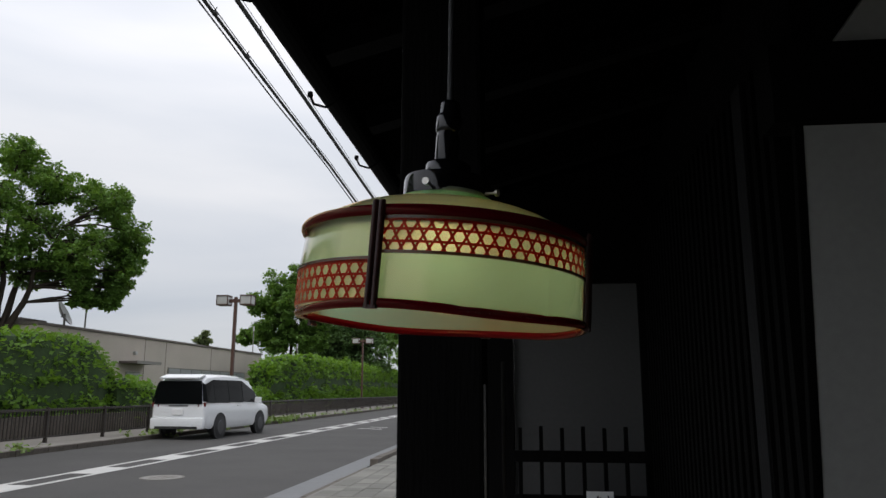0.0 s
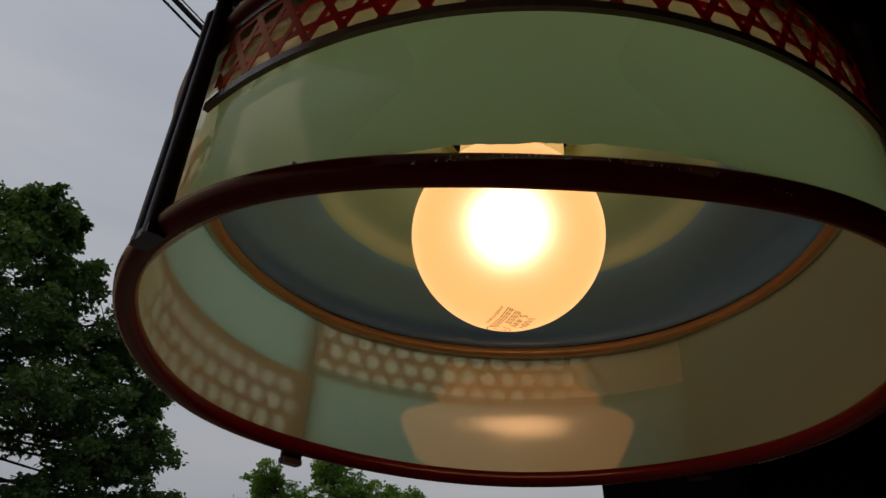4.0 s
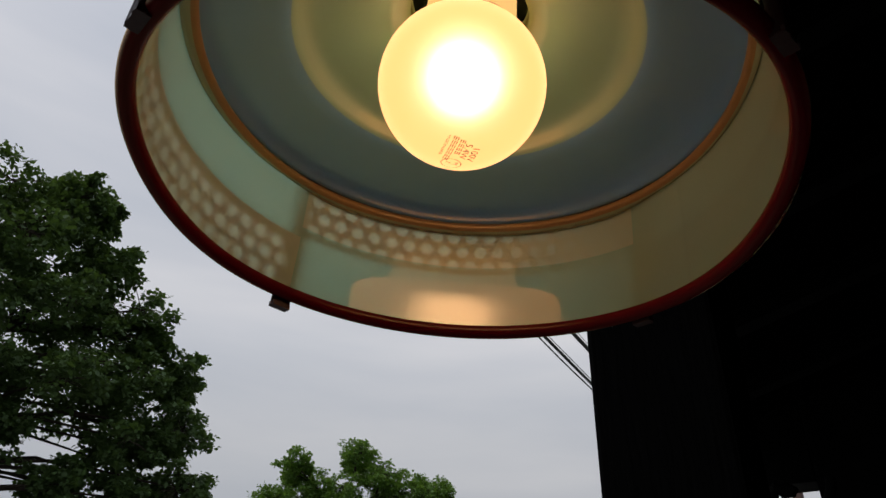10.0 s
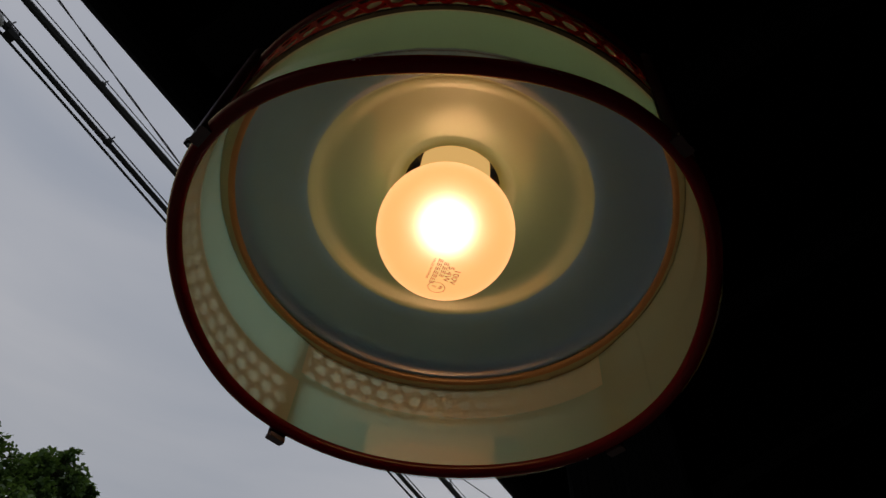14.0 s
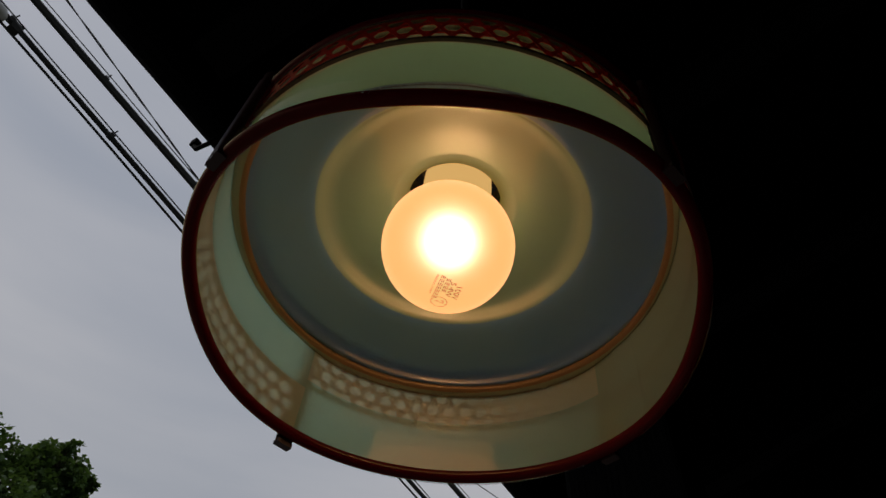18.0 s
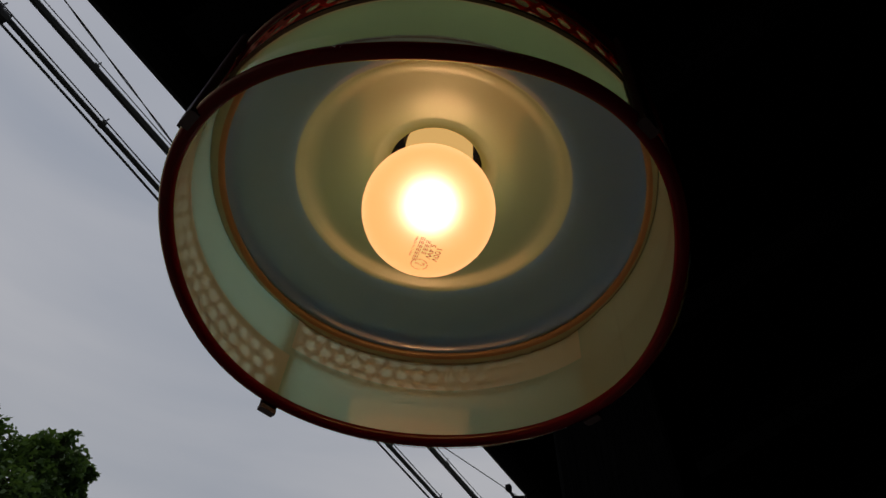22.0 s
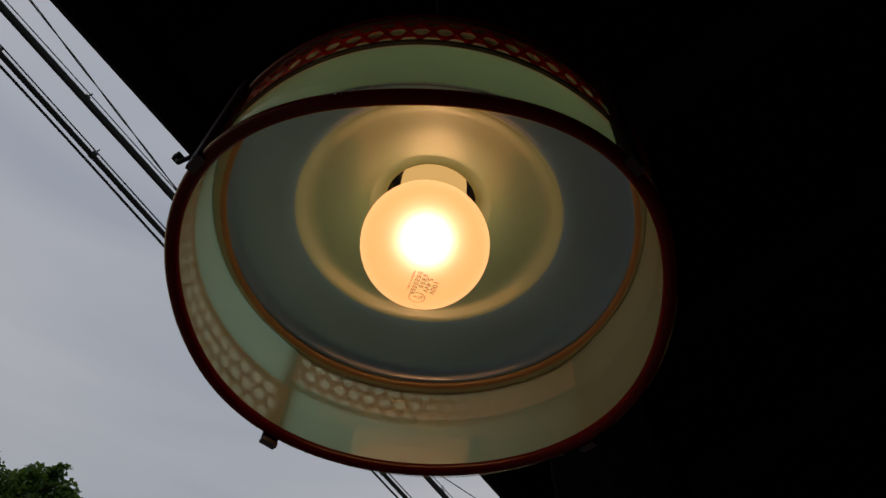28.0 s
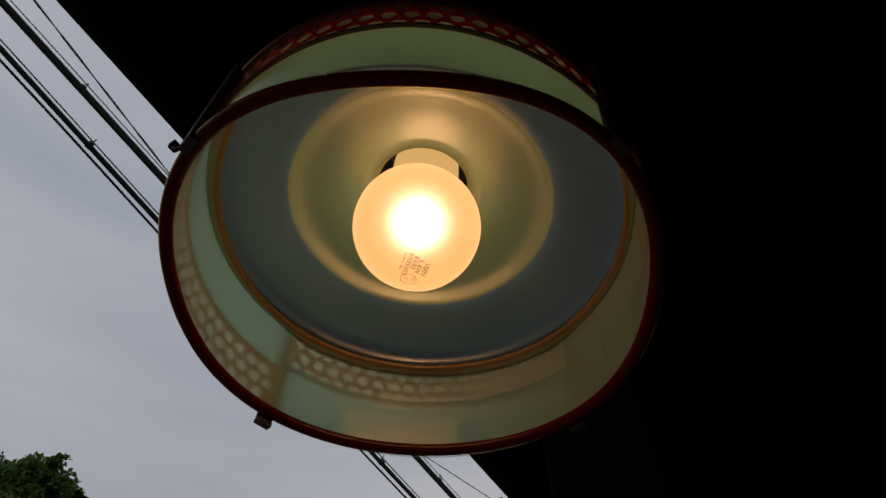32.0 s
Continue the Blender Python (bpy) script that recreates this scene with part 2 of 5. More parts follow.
# Lighter copy of the dark wood, for a slat that catches light.
M_LITSLAT = mat("lit_slat_board", (0.016, 0.016, 0.017), 0.7, 0, 0.35, 3, 0.25, 30, 0.1, stretch=(6, 6, 0.6))
# Soffit boards darker still: the shade under the eave lies in the colour.
M_DARKBOARD = mat("shade_black_soffit_board", (0.0022, 0.002, 0.002), 0.9, 0, 0.3, 3, 0.2, 30, 0.0, stretch=(0.6, 6, 6))
M_GUTTER = mat("gutter_black", (0.004, 0.004, 0.004), 0.8, 0, 0.3, 6, 0.05, 60, 0.05)
M_PLASTER = mat("white_plaster", (0.35, 0.35, 0.34), 0.9, 0, 0.07, 2, 0.08, 60, 0.2)
# White plaster darkened to grey for the shade of the porch.
M_PLASTERSHADE = mat("shade_grey_plaster", (0.085, 0.085, 0.084), 0.9, 0, 0.1, 2, 0.1, 60, 0.2)
# Pale grey that paints the light on timber edges.
M_EDGELIGHT = mat("lit_wood_edge", (0.075, 0.073, 0.07), 0.9, 0, 0.3, 4, 0.2, 60, 0.1, stretch=(4, 4, 0.5))
M_ASPHALT = mat("asphalt", (0.066, 0.063, 0.060), 0.85, 0, 0.26, 0.5, 0.35, 40, 0.3)
M_LINE = mat("road_paint", (0.50, 0.49, 0.47), 0.7, 0, 0.12, 2, 0.1, 40)
M_KERB = mat("kerb_concrete", (0.20, 0.185, 0.165), 0.9, 0, 0.2, 1.5, 0.2, 40)
M_PAVER = mat("square_paver", (0.17, 0.165, 0.145), 0.9, 0, 0.2, 2.5, 0.2, 50)
nn, ll = M_PAVER.node_tree.nodes, M_PAVER.node_tree.links
info, tone, mulc = nn.new("ShaderNodeObjectInfo"), nn.new("ShaderNodeMapRange"), nn.new("ShaderNodeMixRGB")
tone.inputs["To Min"].default_value, tone.inputs["To Max"].default_value = 0.78, 1.2
mulc.blend_type = "MULTIPLY"
mulc.inputs[0].default_value = 1.0
ll.new(info.outputs["Random"], tone.inputs[0])
ll.new(tone.outputs[0], mulc.inputs[2])
mulc.inputs[1].default_value = (0.17, 0.165, 0.145, 1)
ll.new(mulc.outputs[0], nn["Principled BSDF"].inputs["Base Color"])
M_KERBDARK = mat("stained_kerb", (0.105, 0.09, 0.075), 0.9, 0, 0.3, 1.5, 0.25, 40)
M_SLAB = mat("gutter_slab", (0.165, 0.168, 0.17), 0.85, 0, 0.18, 1.2, 0.2, 40)
M_STONE = mat("weathered_dark_stone", (0.075, 0.064, 0.052), 0.95, 0, 0.45, 1.6, 0.4, 14)
M_PAVE = mat("pavement_paver", (0.19, 0.185, 0.165), 0.9, 0, 0.15, 1.5, 0.2, 50)
M_EARTH = mat("earth_and_grass", (0.09, 0.11, 0.05), 0.95, 0, 0.4, 0.6, 0.3, 12)
M_GRASS = leaf_mat("grass_blades", (0.13, 0.2, 0.05))
M_FENCE = mat("fence_steel", (0.035, 0.028, 0.024), 0.5, 0.2, 0.2, 5, 0.05, 60)
M_POLE = mat("brown_painted_pole", (0.075, 0.035, 0.024), 0.5, 0.1, 0.15, 4, 0.05, 60)
M_LAMPBOX = mat("lamp_diffuser", (0.40, 0.40, 0.385), 0.35, 0, 0.1, 4, 0, 60)
M_BEIGE = mat("beige_plaster", (0.46, 0.41, 0.35), 0.9, 0, 0.12, 0.6, 0.1, 30)
M_ROOF = mat("roof_edge", (0.14, 0.12, 0.105), 0.8, 0, 0.2, 1, 0.1, 30)
M_WINDOW = mat("window_blind", (0.30, 0.31, 0.31), 0.3, 0, 0.15, 1.5, 0, 30)
M_FRAME = mat("window_frame_grey", (0.22, 0.21, 0.19), 0.5, 0.3, 0.1, 4, 0, 30)
M_BARK = mat("bark", (0.045, 0.035, 0.028), 0.95, 0, 0.3, 3, 0.6, 25, 0.2, stretch=(3, 3, 0.6))
M_LEAF_A = leaf_mat("leaf_dark", (0.068, 0.122, 0.039), 0.30)
M_LEAF_B = leaf_mat("leaf_fresh", (0.11, 0.205, 0.044), 0.36)
M_LEAF_C = leaf_mat("leaf_far", (0.07, 0.13, 0.04))
M_HEDGE = leaf_mat("leaf_hedge", (0.125, 0.235, 0.036), 0.42)
M_LEAF_D = leaf_mat("leaf_pale", (0.17, 0.21, 0.12), 0.3)
# Dark green with the hedge's inner shade in the colour.
M_HEDGECORE = mat("hedge_shade_core", (0.025, 0.05, 0.012), 0.95, 0, 0.4, 2, 0.3, 10)
M_CABLE = mat("black_cable", (0.016, 0.016, 0.017), 0.6, 0, 0.1, 10, 0, 60)
M_VAN = mat("white_car_paint", (0.72, 0.73, 0.74), 0.25, 0, 0.03, 1, 0, 10, 0.5, 0.8)
M_VANGLASS = mat("tinted_car_glass", (0.004, 0.0045, 0.005), 0.12, 0, 0.1, 1, 0, 10, 0.05)
M_TYRE = mat("tyre_rubber", (0.02, 0.02, 0.02), 0.8, 0, 0.2, 10, 0.1, 60)
M_RIM = mat("alloy_rim", (0.07, 0.07, 0.075), 0.35, 0.9, 0.1, 10, 0, 60)
M_TAIL = mat("tail_lamp_red", (0.13, 0.025, 0.025), 0.15, 0, 0.1, 10, 0, 60)
M_WHITE = mat("white_card", (0.7, 0.7, 0.7), 0.7, 0, 0.05, 5, 0, 60)


# ---- mesh helpers ----
def obj(name, bm, mats, parent=None, label="", smooth=False):
    me = bpy.data.meshes.new(name)
    bmesh.ops.recalc_face_normals(bm, faces=bm.faces)
    bm.to_mesh(me)
    bm.free()
    for m in (mats if isinstance(mats, (list, tuple)) else [mats]):
        me.materials.append(m)
    if smooth:
        me.polygons.foreach_set("use_smooth", [True] * len(me.polygons))
        if smooth != "all":
            me.set_sharp_from_angle(angle=radians(40))
    ob = new(name, me)
    if parent:
        ob.parent = parent
    if label:
        tagged(ob, label)
    return ob


def part(name, bm, material, parent, label="", smooth=False):
    return obj(name, bm, material, parent, label, smooth)


def thing(name, label, category, m=None, group="", kind=""):
    e = new(name)
    e.empty_display_size = 0.1
    if m is not None:
        e.matrix_world = m
    return tagged(e, label, category, group, kind)


def box(bm, x0, y0, z0, x1, y1, z1, bevel=0.0, m=None):
    vs = [bm.verts.new((x, y, z)) for x in (x0, x1) for y in (y0, y1) for z in (z0, z1)]
    fs = [bm.faces.new([vs[i] for i in q]) for q in
          ((0, 1, 3, 2), (4, 6, 7, 5), (0, 4, 5, 1), (2, 3, 7, 6), (0, 2, 6, 4), (1, 5, 7, 3))]
    if m is not None:
        bmesh.ops.transform(bm, matrix=m, verts=vs)
    if bevel:
        es = list({e for f in fs for e in f.edges})
        bmesh.ops.bevel(bm, geom=es, offset=bevel, segments=2, affect="EDGES", profile=0.6)
    return bm


def boxm(*a, **k):
    return box(bmesh.new(), *a, **k)


def revolve(bm, profile, n=96, closed=True, centre=(0, 0), a0=0.0, a1=360.0, mat_of=None):
    """Turns a list of (radius, height) round the z axis."""
    full = abs(a1 - a0) > 359.9
    k = n if full else n + 1
    rings = []
    for i in range(k):
        a = radians(a0 + (a1 - a0) * i / n)
        rings.append([bm.verts.new((centre[0] + r * math.cos(a), centre[1] + r * math.sin(a), z)) for r, z in profile])
    p = len(profile)
    for i in range(n):
        A, B = rings[i], rings[(i + 1) % k]
        for j in range(p if closed else p - 1):
            f = bm.faces.new((A[j], B[j], B[(j + 1) % p], A[(j + 1) % p]))
            if mat_of:
                f.material_index = mat_of(j)
    if closed and not full:
        bm.faces.new(rings[0])
        bm.faces.new(list(reversed(rings[-1])))
    return bm


def tube(bm, pts, radii, n=8):
    pts = [Vector(p) for p in pts]
    if not isinstance(radii, (list, tuple)):
        radii = [radii] * len(pts)
    prev = None
    up = Vector((0.13, 0.31, 0.94))
    for i, p in enumerate(pts):
        d = (pts[min(i + 1, len(pts) - 1)] - pts[max(i - 1, 0)]).normalized()
        s = d.cross(up)
        if s.length < 1e-3:
            s = d.cross(Vector((1, 0, 0)))
        s.normalize()
        t = d.cross(s)
        ring = [bm.verts.new(p + (s * math.cos(2 * math.pi * j / n) + t * math.sin(2 * math.pi * j / n)) * radii[i]) for j in range(n)]
        if prev:
            for j in range(n):
                bm.faces.new((prev[j], prev[(j + 1) % n], ring[(j + 1) % n], ring[j]))
        else:
            bm.faces.new(ring)
        prev = ring
    bm.faces.new(list(reversed(prev)))
    return bm


def sphere(bm, c, r, n=32, sz=1.0):
    prof = [(r * math.sin(math.pi * i / (n // 2)), c[2] + r * sz * math.cos(math.pi * i / (n // 2))) for i in range(1, n // 2)]
    rings = []
    for i in range(n):
        a = 2 * math.pi * i / n
        rings.append([bm.verts.new((c[0] + q * math.cos(a), c[1] + q * math.sin(a), z)) for q, z in prof])
    top, bot = bm.verts.new((c[0], c[1], c[2] + r * sz)), bm.verts.new((c[0], c[1], c[2] - r * sz))
    for i in range(n):
        A, B = rings[i], rings[(i + 1) % n]
        for j in range(len(prof) - 1):
            bm.faces.new((A[j], B[j], B[j + 1], A[j + 1]))
        bm.faces.new((top, B[0], A[0]))
        bm.faces.new((bot, A[-1], B[-1]))
    return bm


def sheet(name, x0, y0, x1, y1, z, material, label, category, thick=0.05):
    return tagged(obj(name, boxm(x0, y0, z - thick, x1, y1, z), material), label, category, kind="structure")


# ---- the pendant lamp ----
LAMP = pose(0.0021, -0.0002, 1.4295) @ pose(0, 0, 0, 0.02, 0, 0) @ pose(0, 0, 0, 0, 3.69, 0)
lamp = thing("pendant_lamp", "lit round pendant lamp of opal glass with red lattice bands", "lamp", LAMP)
BAR_AZ = [75.0, 164.6, 254.4, 345.4]


def lean(bm, verts=None):
    """The glass stands a little off the middle of the rim, and draws in and leans above its middle."""
    for v in verts or bm.verts:
        f = min(max((v.co.z - 0.037) / 0.03, 0.0), 1.2)
        # the pane away from the street stands nearly straight
        away = math.cos(math.atan2(v.co.y, v.co.x) - radians(119.0))
        f *= 1 - 0.85 * min(max((away - 0.60) / 0.18, 0.0), 1.0)
        v.co.x = v.co.x * (1 - 0.0236 * f) + 0.0015 * f
        v.co.y = v.co.y * (1 - 0.0236 * f) + 0.0022 - 0.0038 * f
    return bm


def shifted(bm, x, y):
    bmesh.ops.translate(bm, vec=(x, y, 0), verts=bm.verts)
    return bm


def square(az):
    """One at mid-pane, minus one at the uprights."""
    return math.cos(radians(4 * (az - 30.0)))


def squared(bm, dr, dz, near=0.0):
    """Draws a turned ring in at mid-pane, so that it runs a little square from upright to upright."""
    for v in bm.verts:
        r = math.hypot(v.co.x, v.co.y)
        if r > near:
            q = square(math.degrees(math.atan2(v.co.y, v.co.x)))
            v.co.x *= 1 + dr * q / r
            v.co.y *= 1 + dr * q / r
            v.co.z += dz * q
    return bm


def ring_profile(r, z, hr, hz, n=12):
    return [(r + hr * math.cos(2 * math.pi * i / n), z + hz * math.sin(2 * math.pi * i / n)) for i in range(n)]


rim = revolve(bmesh.new(), ring_profile(0.1235, -0.0009, 0.0034, 0.0036, 16), 200)
part("bottom_rim", squared(rim, -0.0031, -0.0012), M_RED, lamp, "dark red lacquered rim", "all")
part("top_rim", shifted(revolve(bmesh.new(), [(0.1215, 0.0672), (0.1250, 0.0656), (0.1262, 0.0662), (0.1272, 0.0682), (0.1271, 0.0706), (0.1258, 0.0730), (0.1235, 0.0744), (0.1150, 0.0752), (0.1150, 0.0738), (0.1222, 0.0725)], 160), 0.0013, -0.0012), M_RED, lamp, "dark red lacquered rim", True)


def pane_of(az):
    return max((k for k in range(4) if BAR_AZ[k] <= az), default=3)


def cyl(r, az, z):
    a = radians(az)
    # the street-side pane bulges, the others follow the rim
    q = square(az)
    r += 0.0009 * q if pane_of(az % 360.0) == 2 else -0.0009 - (0.0006 if 60.0 < az % 360.0 < 250.0 else 0.0014) * (1 + q)
    return (r * math.cos(a), r * math.sin(a), z)


R_OUT, R_IN, R_BAND = 0.1275, 0.1262, 0.1278


def swell(z):
    """The blown glass swells a little inwards at half height."""
    return 0.0006 * math.exp(-((z - 0.029) / 0.014) ** 2)


def drum_mesh():
    """The glass drum: clear outside, an opal coat inside that stops raggedly above the rim."""
    bm = bmesh.new()
    n = 720
    rows = []
    for i in range(n):
        az = 360.0 * i / n
        q = 40 * math.cos(radians(az)), 40 * math.sin(radians(az))
        rag = 0.0014 + 0.0005 * noise.noise((q[0], q[1], 0)) + 0.0008 * noise.noise((q[0] * 0.14, q[1] * 0.14, 1)) + 0.00016 * random.uniform(-1, 1)
        inside = [-0.0026, rag, 0.005, 0.008, 0.011, 0.014, 0.017, 0.020, 0.023, 0.026, 0.029, 0.0313, 0.0337, 0.0358, 0.038, 0.0402, 0.043, 0.047, 0.051, 0.056, 0.061, 0.0670]
        rows.append([bm.verts.new(cyl(R_IN - swell(z), az, z)) for z in inside] + [bm.verts.new(cyl(R_OUT, az, z)) for z in (0.0670, 0.037, -0.0026)])
    m = len(rows[0])
    for i in range(n):
        A, B = rows[i], rows[(i + 1) % n]
        top_band = pane_of(360.0 * (i + 0.5) / n) in (0, 2)
        for j in range(m):
            f = bm.faces.new((A[j], B[j], B[(j + 1) % m], A[(j + 1) % m]))
            upper = j >= (15 if top_band else 12)
            f.material_index = 0 if not 1 <= j <= 20 else 2 if upper == top_band and not 0.0 < 360.0 * (i + 0.5) / n < BAR_AZ[0] else 1
            f.smooth = j not in (21, 24)
    return lean(bm)


def strap(bm, path, width, r, thick=0.0003):
    """A flat band on the drum along points (degrees, height)."""
    arc = radians(1) * r
    prev = None
    for i, (az, z) in enumerate(path):
        a2, z2 = path[min(i + 1, len(path) - 1)]
        a1, z1 = path[max(i - 1, 0)]
        dx, dz = (a2 - a1) * arc, z2 - z1
        L = math.hypot(dx, dz)
        nx, nz = -dz / L * width / 2, dx / L * width / 2
        cur = [bm.verts.new(cyl(q, az + s * nx / arc, z + s * nz)) for q in (r, r + thick) for s in (-1, 1)]
        if prev:
            for a, b in ((0, 1), (1, 3), (3, 2), (2, 0)):
                bm.faces.new((prev[a], prev[b], cur[b], cur[a]))
        else:
            bm.faces.new((cur[0], cur[1], cur[3], cur[2]))
        prev = cur
    bm.faces.new((prev[2], prev[3], prev[1], prev[0]))


def lattice_mesh(a0, a1, zlo, zhi, zmid):
    """Three sets of straps that leave hexagons and small triangles."""
    bm = bmesh.new()
    pitch, row, w, r = 4.72, 0.0092, 0.00205, R_BAND
    for s in (-0.5, 0.5) if zmid > 0.03 else (-1.5, -0.5, 0.5, 1.5):
        strap(bm, [(a0 + (a1 - a0) * i / 40, zmid + s * row) for i in range(41)], w, r)
    strap(bm, [(a0 + (a1 - a0) * i / 40, zhi - 0.0006) for i in range(41)], 0.0016, r)
    for sgn in (1, -1):
        for k in range(-8, 30):
            c = a0 + 2.41 + (k + 0.5) * pitch
            pts = [(c + sgn * (z - zmid) * pitch / (2 * row), z) for z in (zlo + (zhi - zlo) * i / 10 for i in range(11))]
            pts = [p for p in pts if a0 <= p[0] <= a1]
            if len(pts) >= 2:
                strap(bm, pts, w, r + (0.0001 if sgn > 0 else 0.0002))
    return lean(bm)


drum = part("glass_drum", drum_mesh(), [M_CLEAR, M_MILK, M_BAND], lamp, "pale green opal glass drum with a ragged lower edge")
for k in range(4):
    a0, a1 = BAR_AZ[k] + 1.2, BAR_AZ[k] + (BAR_AZ[(k + 1) % 4] - BAR_AZ[k]) % 360 - 1.2
    top = k in (0, 2)
    zlo, zhi, zmid = (0.0391, 0.0630, 0.0508) if top else (0.0032, 0.0326, 0.0172)
    part("lattice_band", lattice_mesh(a0, a1, zlo, zhi, zmid), M_REDPAINT, drum, "red woven-hexagon lattice band")
    zb = 0.0383 if top else 0.0337
    bm = bmesh.new()
    strap(bm, [(a0 + (a1 - a0) * i / 60, zb) for i in range(61)], 0.0023, R_OUT + 0.0001, 0.0016)
    part("border_strip", lean(bm), M_BROWN, drum, "thin brown strip")
    if top:
        bm = bmesh.new()
        strap(bm, [(a0 + (a1 - a0) * i / 60, 0.0644) for i in range(61)], 0.0023, R_OUT + 0.0001, 0.0010)
        part("border_strip", lean(bm), M_BROWN, drum, "thin brown strip")

# Dark ragged strip along the pane's edge by the upright.
bm = bmesh.new()
prev = None
for i in range(48):
    z = 0.0035 + 0.0335 * i / 47
    w = 1.0 + 0.9 * max(0.0, noise.noise((z * 420, 3.0, 0))) + (0.5 if i % 9 in (0, 1) else 0.0)
    cur = [bm.verts.new(cyl(R_OUT + 0.0003, BAR_AZ[3] - a, z)) for a in (0.4, 1.6 + w * 0.45)]
    if prev:
        bm.faces.new((prev[0], prev[1], cur[1], cur[0]))
    prev = cur
r = bmesh.ops.extrude_face_region(bm, geom=bm.faces[:])
bmesh.ops.scale(bm, vec=(1.003, 1.003, 1), verts=[v for v in r["geom"] if isinstance(v, bmesh.types.BMVert)])
part("ragged_edge_strip", lean(bm), M_BAR, drum, "dark ragged strip along the pane's edge")
bm = bmesh.new()
bmesh.ops.create_icosphere(bm, subdivisions=2, radius=0.0011)
for v in bm.verts:
    v.co *= 1 + 0.5 * noise.noise(v.co * 1400)
    v.co.z *= 0.5
bmesh.ops.translate(bm, vec=cyl(R_OUT + 0.0004, 274.0, 0.0026), verts=bm.verts)
part("glass_chip", lean(bm), M_STEEL, drum, "small glassy chip at the lower edge", "all")

# Tiny steel-bright bits stand in for glints on the cut glass edge.
bm = bmesh.new()
for i in range(150):
    az = random.gauss(118, 24) if i % 2 else random.uniform(272, 330)
    c = Vector(cyl(R_IN + random.uniform(0.0, 0.0012), az, -0.0026 + random.uniform(-0.0002, 0.0006)))
    q = [bm.verts.new(c + Vector([random.uniform(-1, 1) for _ in range(3)]) * random.uniform(0.0002, 0.0005)) for _ in range(4)]
    for f in ((0, 1, 2), (0, 3, 1), (1, 3, 2), (0, 2, 3)):
        bm.faces.new([q[k] for k in f])
tagged(part("edge_glints", lean(bm), M_STEEL, drum, "tiny bright bits added as glints along the rough-cut glass edge"), kind="stuff")

for az in BAR_AZ:
    bm = bmesh.new()
    foot = -0.0072 if 100 < az < 200 else -0.0040
    for cx in (-0.0027, 0.0027):
        pts = [(cx + 0.0026 * math.cos(math.pi * i / 8), 0.0034 * math.sin(math.pi * i / 8)) for i in range(9)]
        base = [bm.verts.new((0.1292 + h, x, foot)) for x, h in pts]
        mid = [bm.verts.new((0.1286 + h, x, 0.0745)) for x, h in pts]
        cap = [bm.verts.new((0.1286 + h * 0.7, x, 0.0765)) for x, h in pts]
        for lo, hi in ((base, mid), (mid, cap)):
            for i in range(8):
                bm.faces.new((lo[i], lo[i + 1], hi[i + 1], hi[i]))
            bm.faces.new((lo[8], lo[0], hi[0], hi[8]))
        bm.faces.new(base)
        bm.faces.new(list(reversed(cap)))
    box(bm, 0.1281, -0.0048, -0.0030, 0.1296, 0.0048, 0.0748)
    box(bm, 0.1276, -0.0048, foot - 0.0002, 0.1322, 0.0048, foot + 0.0022)
    bmesh.ops.transform(bm, matrix=pose(0, 0.001, 0, 0, 0, az), verts=bm.verts)
    part("upright_bar", bm, M_BAR, lamp, "dark brown double-ribbed upright", True)

# dome of the shade, one closed turned glass


def cup_shift(bm):
    """The inner cup of the dome stands nearer the street than its lip."""
    for v in bm.verts:
        f = min(max((0.112 - math.hypot(v.co.x, v.co.y)) / 0.022, 0.0), 1.0)
        v.co.y += 0.0012 - 0.0026 * f
        v.co.z += 0.001 * f
    return bm


DOME = [(0.1218, 0.0660), (0.1188, 0.0650), (0.1183, 0.0668), (0.1168, 0.0698), (0.1135, 0.0724), (0.1080, 0.0746), (0.0950, 0.0768), (0.0880, 0.0777), (0.0838, 0.0785),
        (0.0806, 0.0800), (0.0784, 0.0826), (0.0764, 0.0862), (0.0735, 0.0890), (0.0680, 0.0908), (0.0600, 0.0922), (0.0520, 0.0938), (0.0430, 0.0956), (0.0385, 0.0968), (0.0372, 0.0968), (0.0360, 0.0975), (0.0310, 0.0993), (0.0290, 0.1000), (0.0284, 0.1008), (0.0281, 0.1022), (0.0281, 0.1120),
        (0.0385, 0.1120), (0.0390, 0.1040), (0.0460, 0.1010), (0.0560, 0.0988), (0.0680, 0.0966), (0.0780, 0.0940), (0.0860, 0.0914), (0.0930, 0.0888), (0.1010, 0.0856),
        (0.1090, 0.0820), (0.1160, 0.0784), (0.1205, 0.0735), (0.1220, 0.0690)]
# Outer ring takes the shade-blue colour, the cup the lit one.
part("glass_dome", cup_shift(revolve(bmesh.new(), [(r * 0.977, z) for r, z in DOME], 160, mat_of=lambda j: 0 if j < 9 else 1 if j < DOME.index((0.0281, 0.1120)) else 2)), [M_TOPSHADE, M_CUPLIT, M_BAND], lamp, "cream opal glass dome", "all")
LEDGE = [(0.1153, 0.0618), (0.1158, 0.0610), (0.1168, 0.0606), (0.1185, 0.0607), (0.1203, 0.0610), (0.1220, 0.0613), (0.1220, 0.0650), (0.1168, 0.0648), (0.1156, 0.0632)]
ledge = squared(revolve(bmesh.new(), LEDGE, 200, mat_of=lambda j: 1 if j in (3, 4, 5, 6) else 0), -0.0008, 0.0)
outer = [v for v in ledge.verts if math.hypot(v.co.x, v.co.y) > 0.1206]
for v in outer:
    v.co = cyl(R_IN - 0.0003, math.degrees(math.atan2(v.co.y, v.co.x)), v.co.z)
lean(ledge, outer)
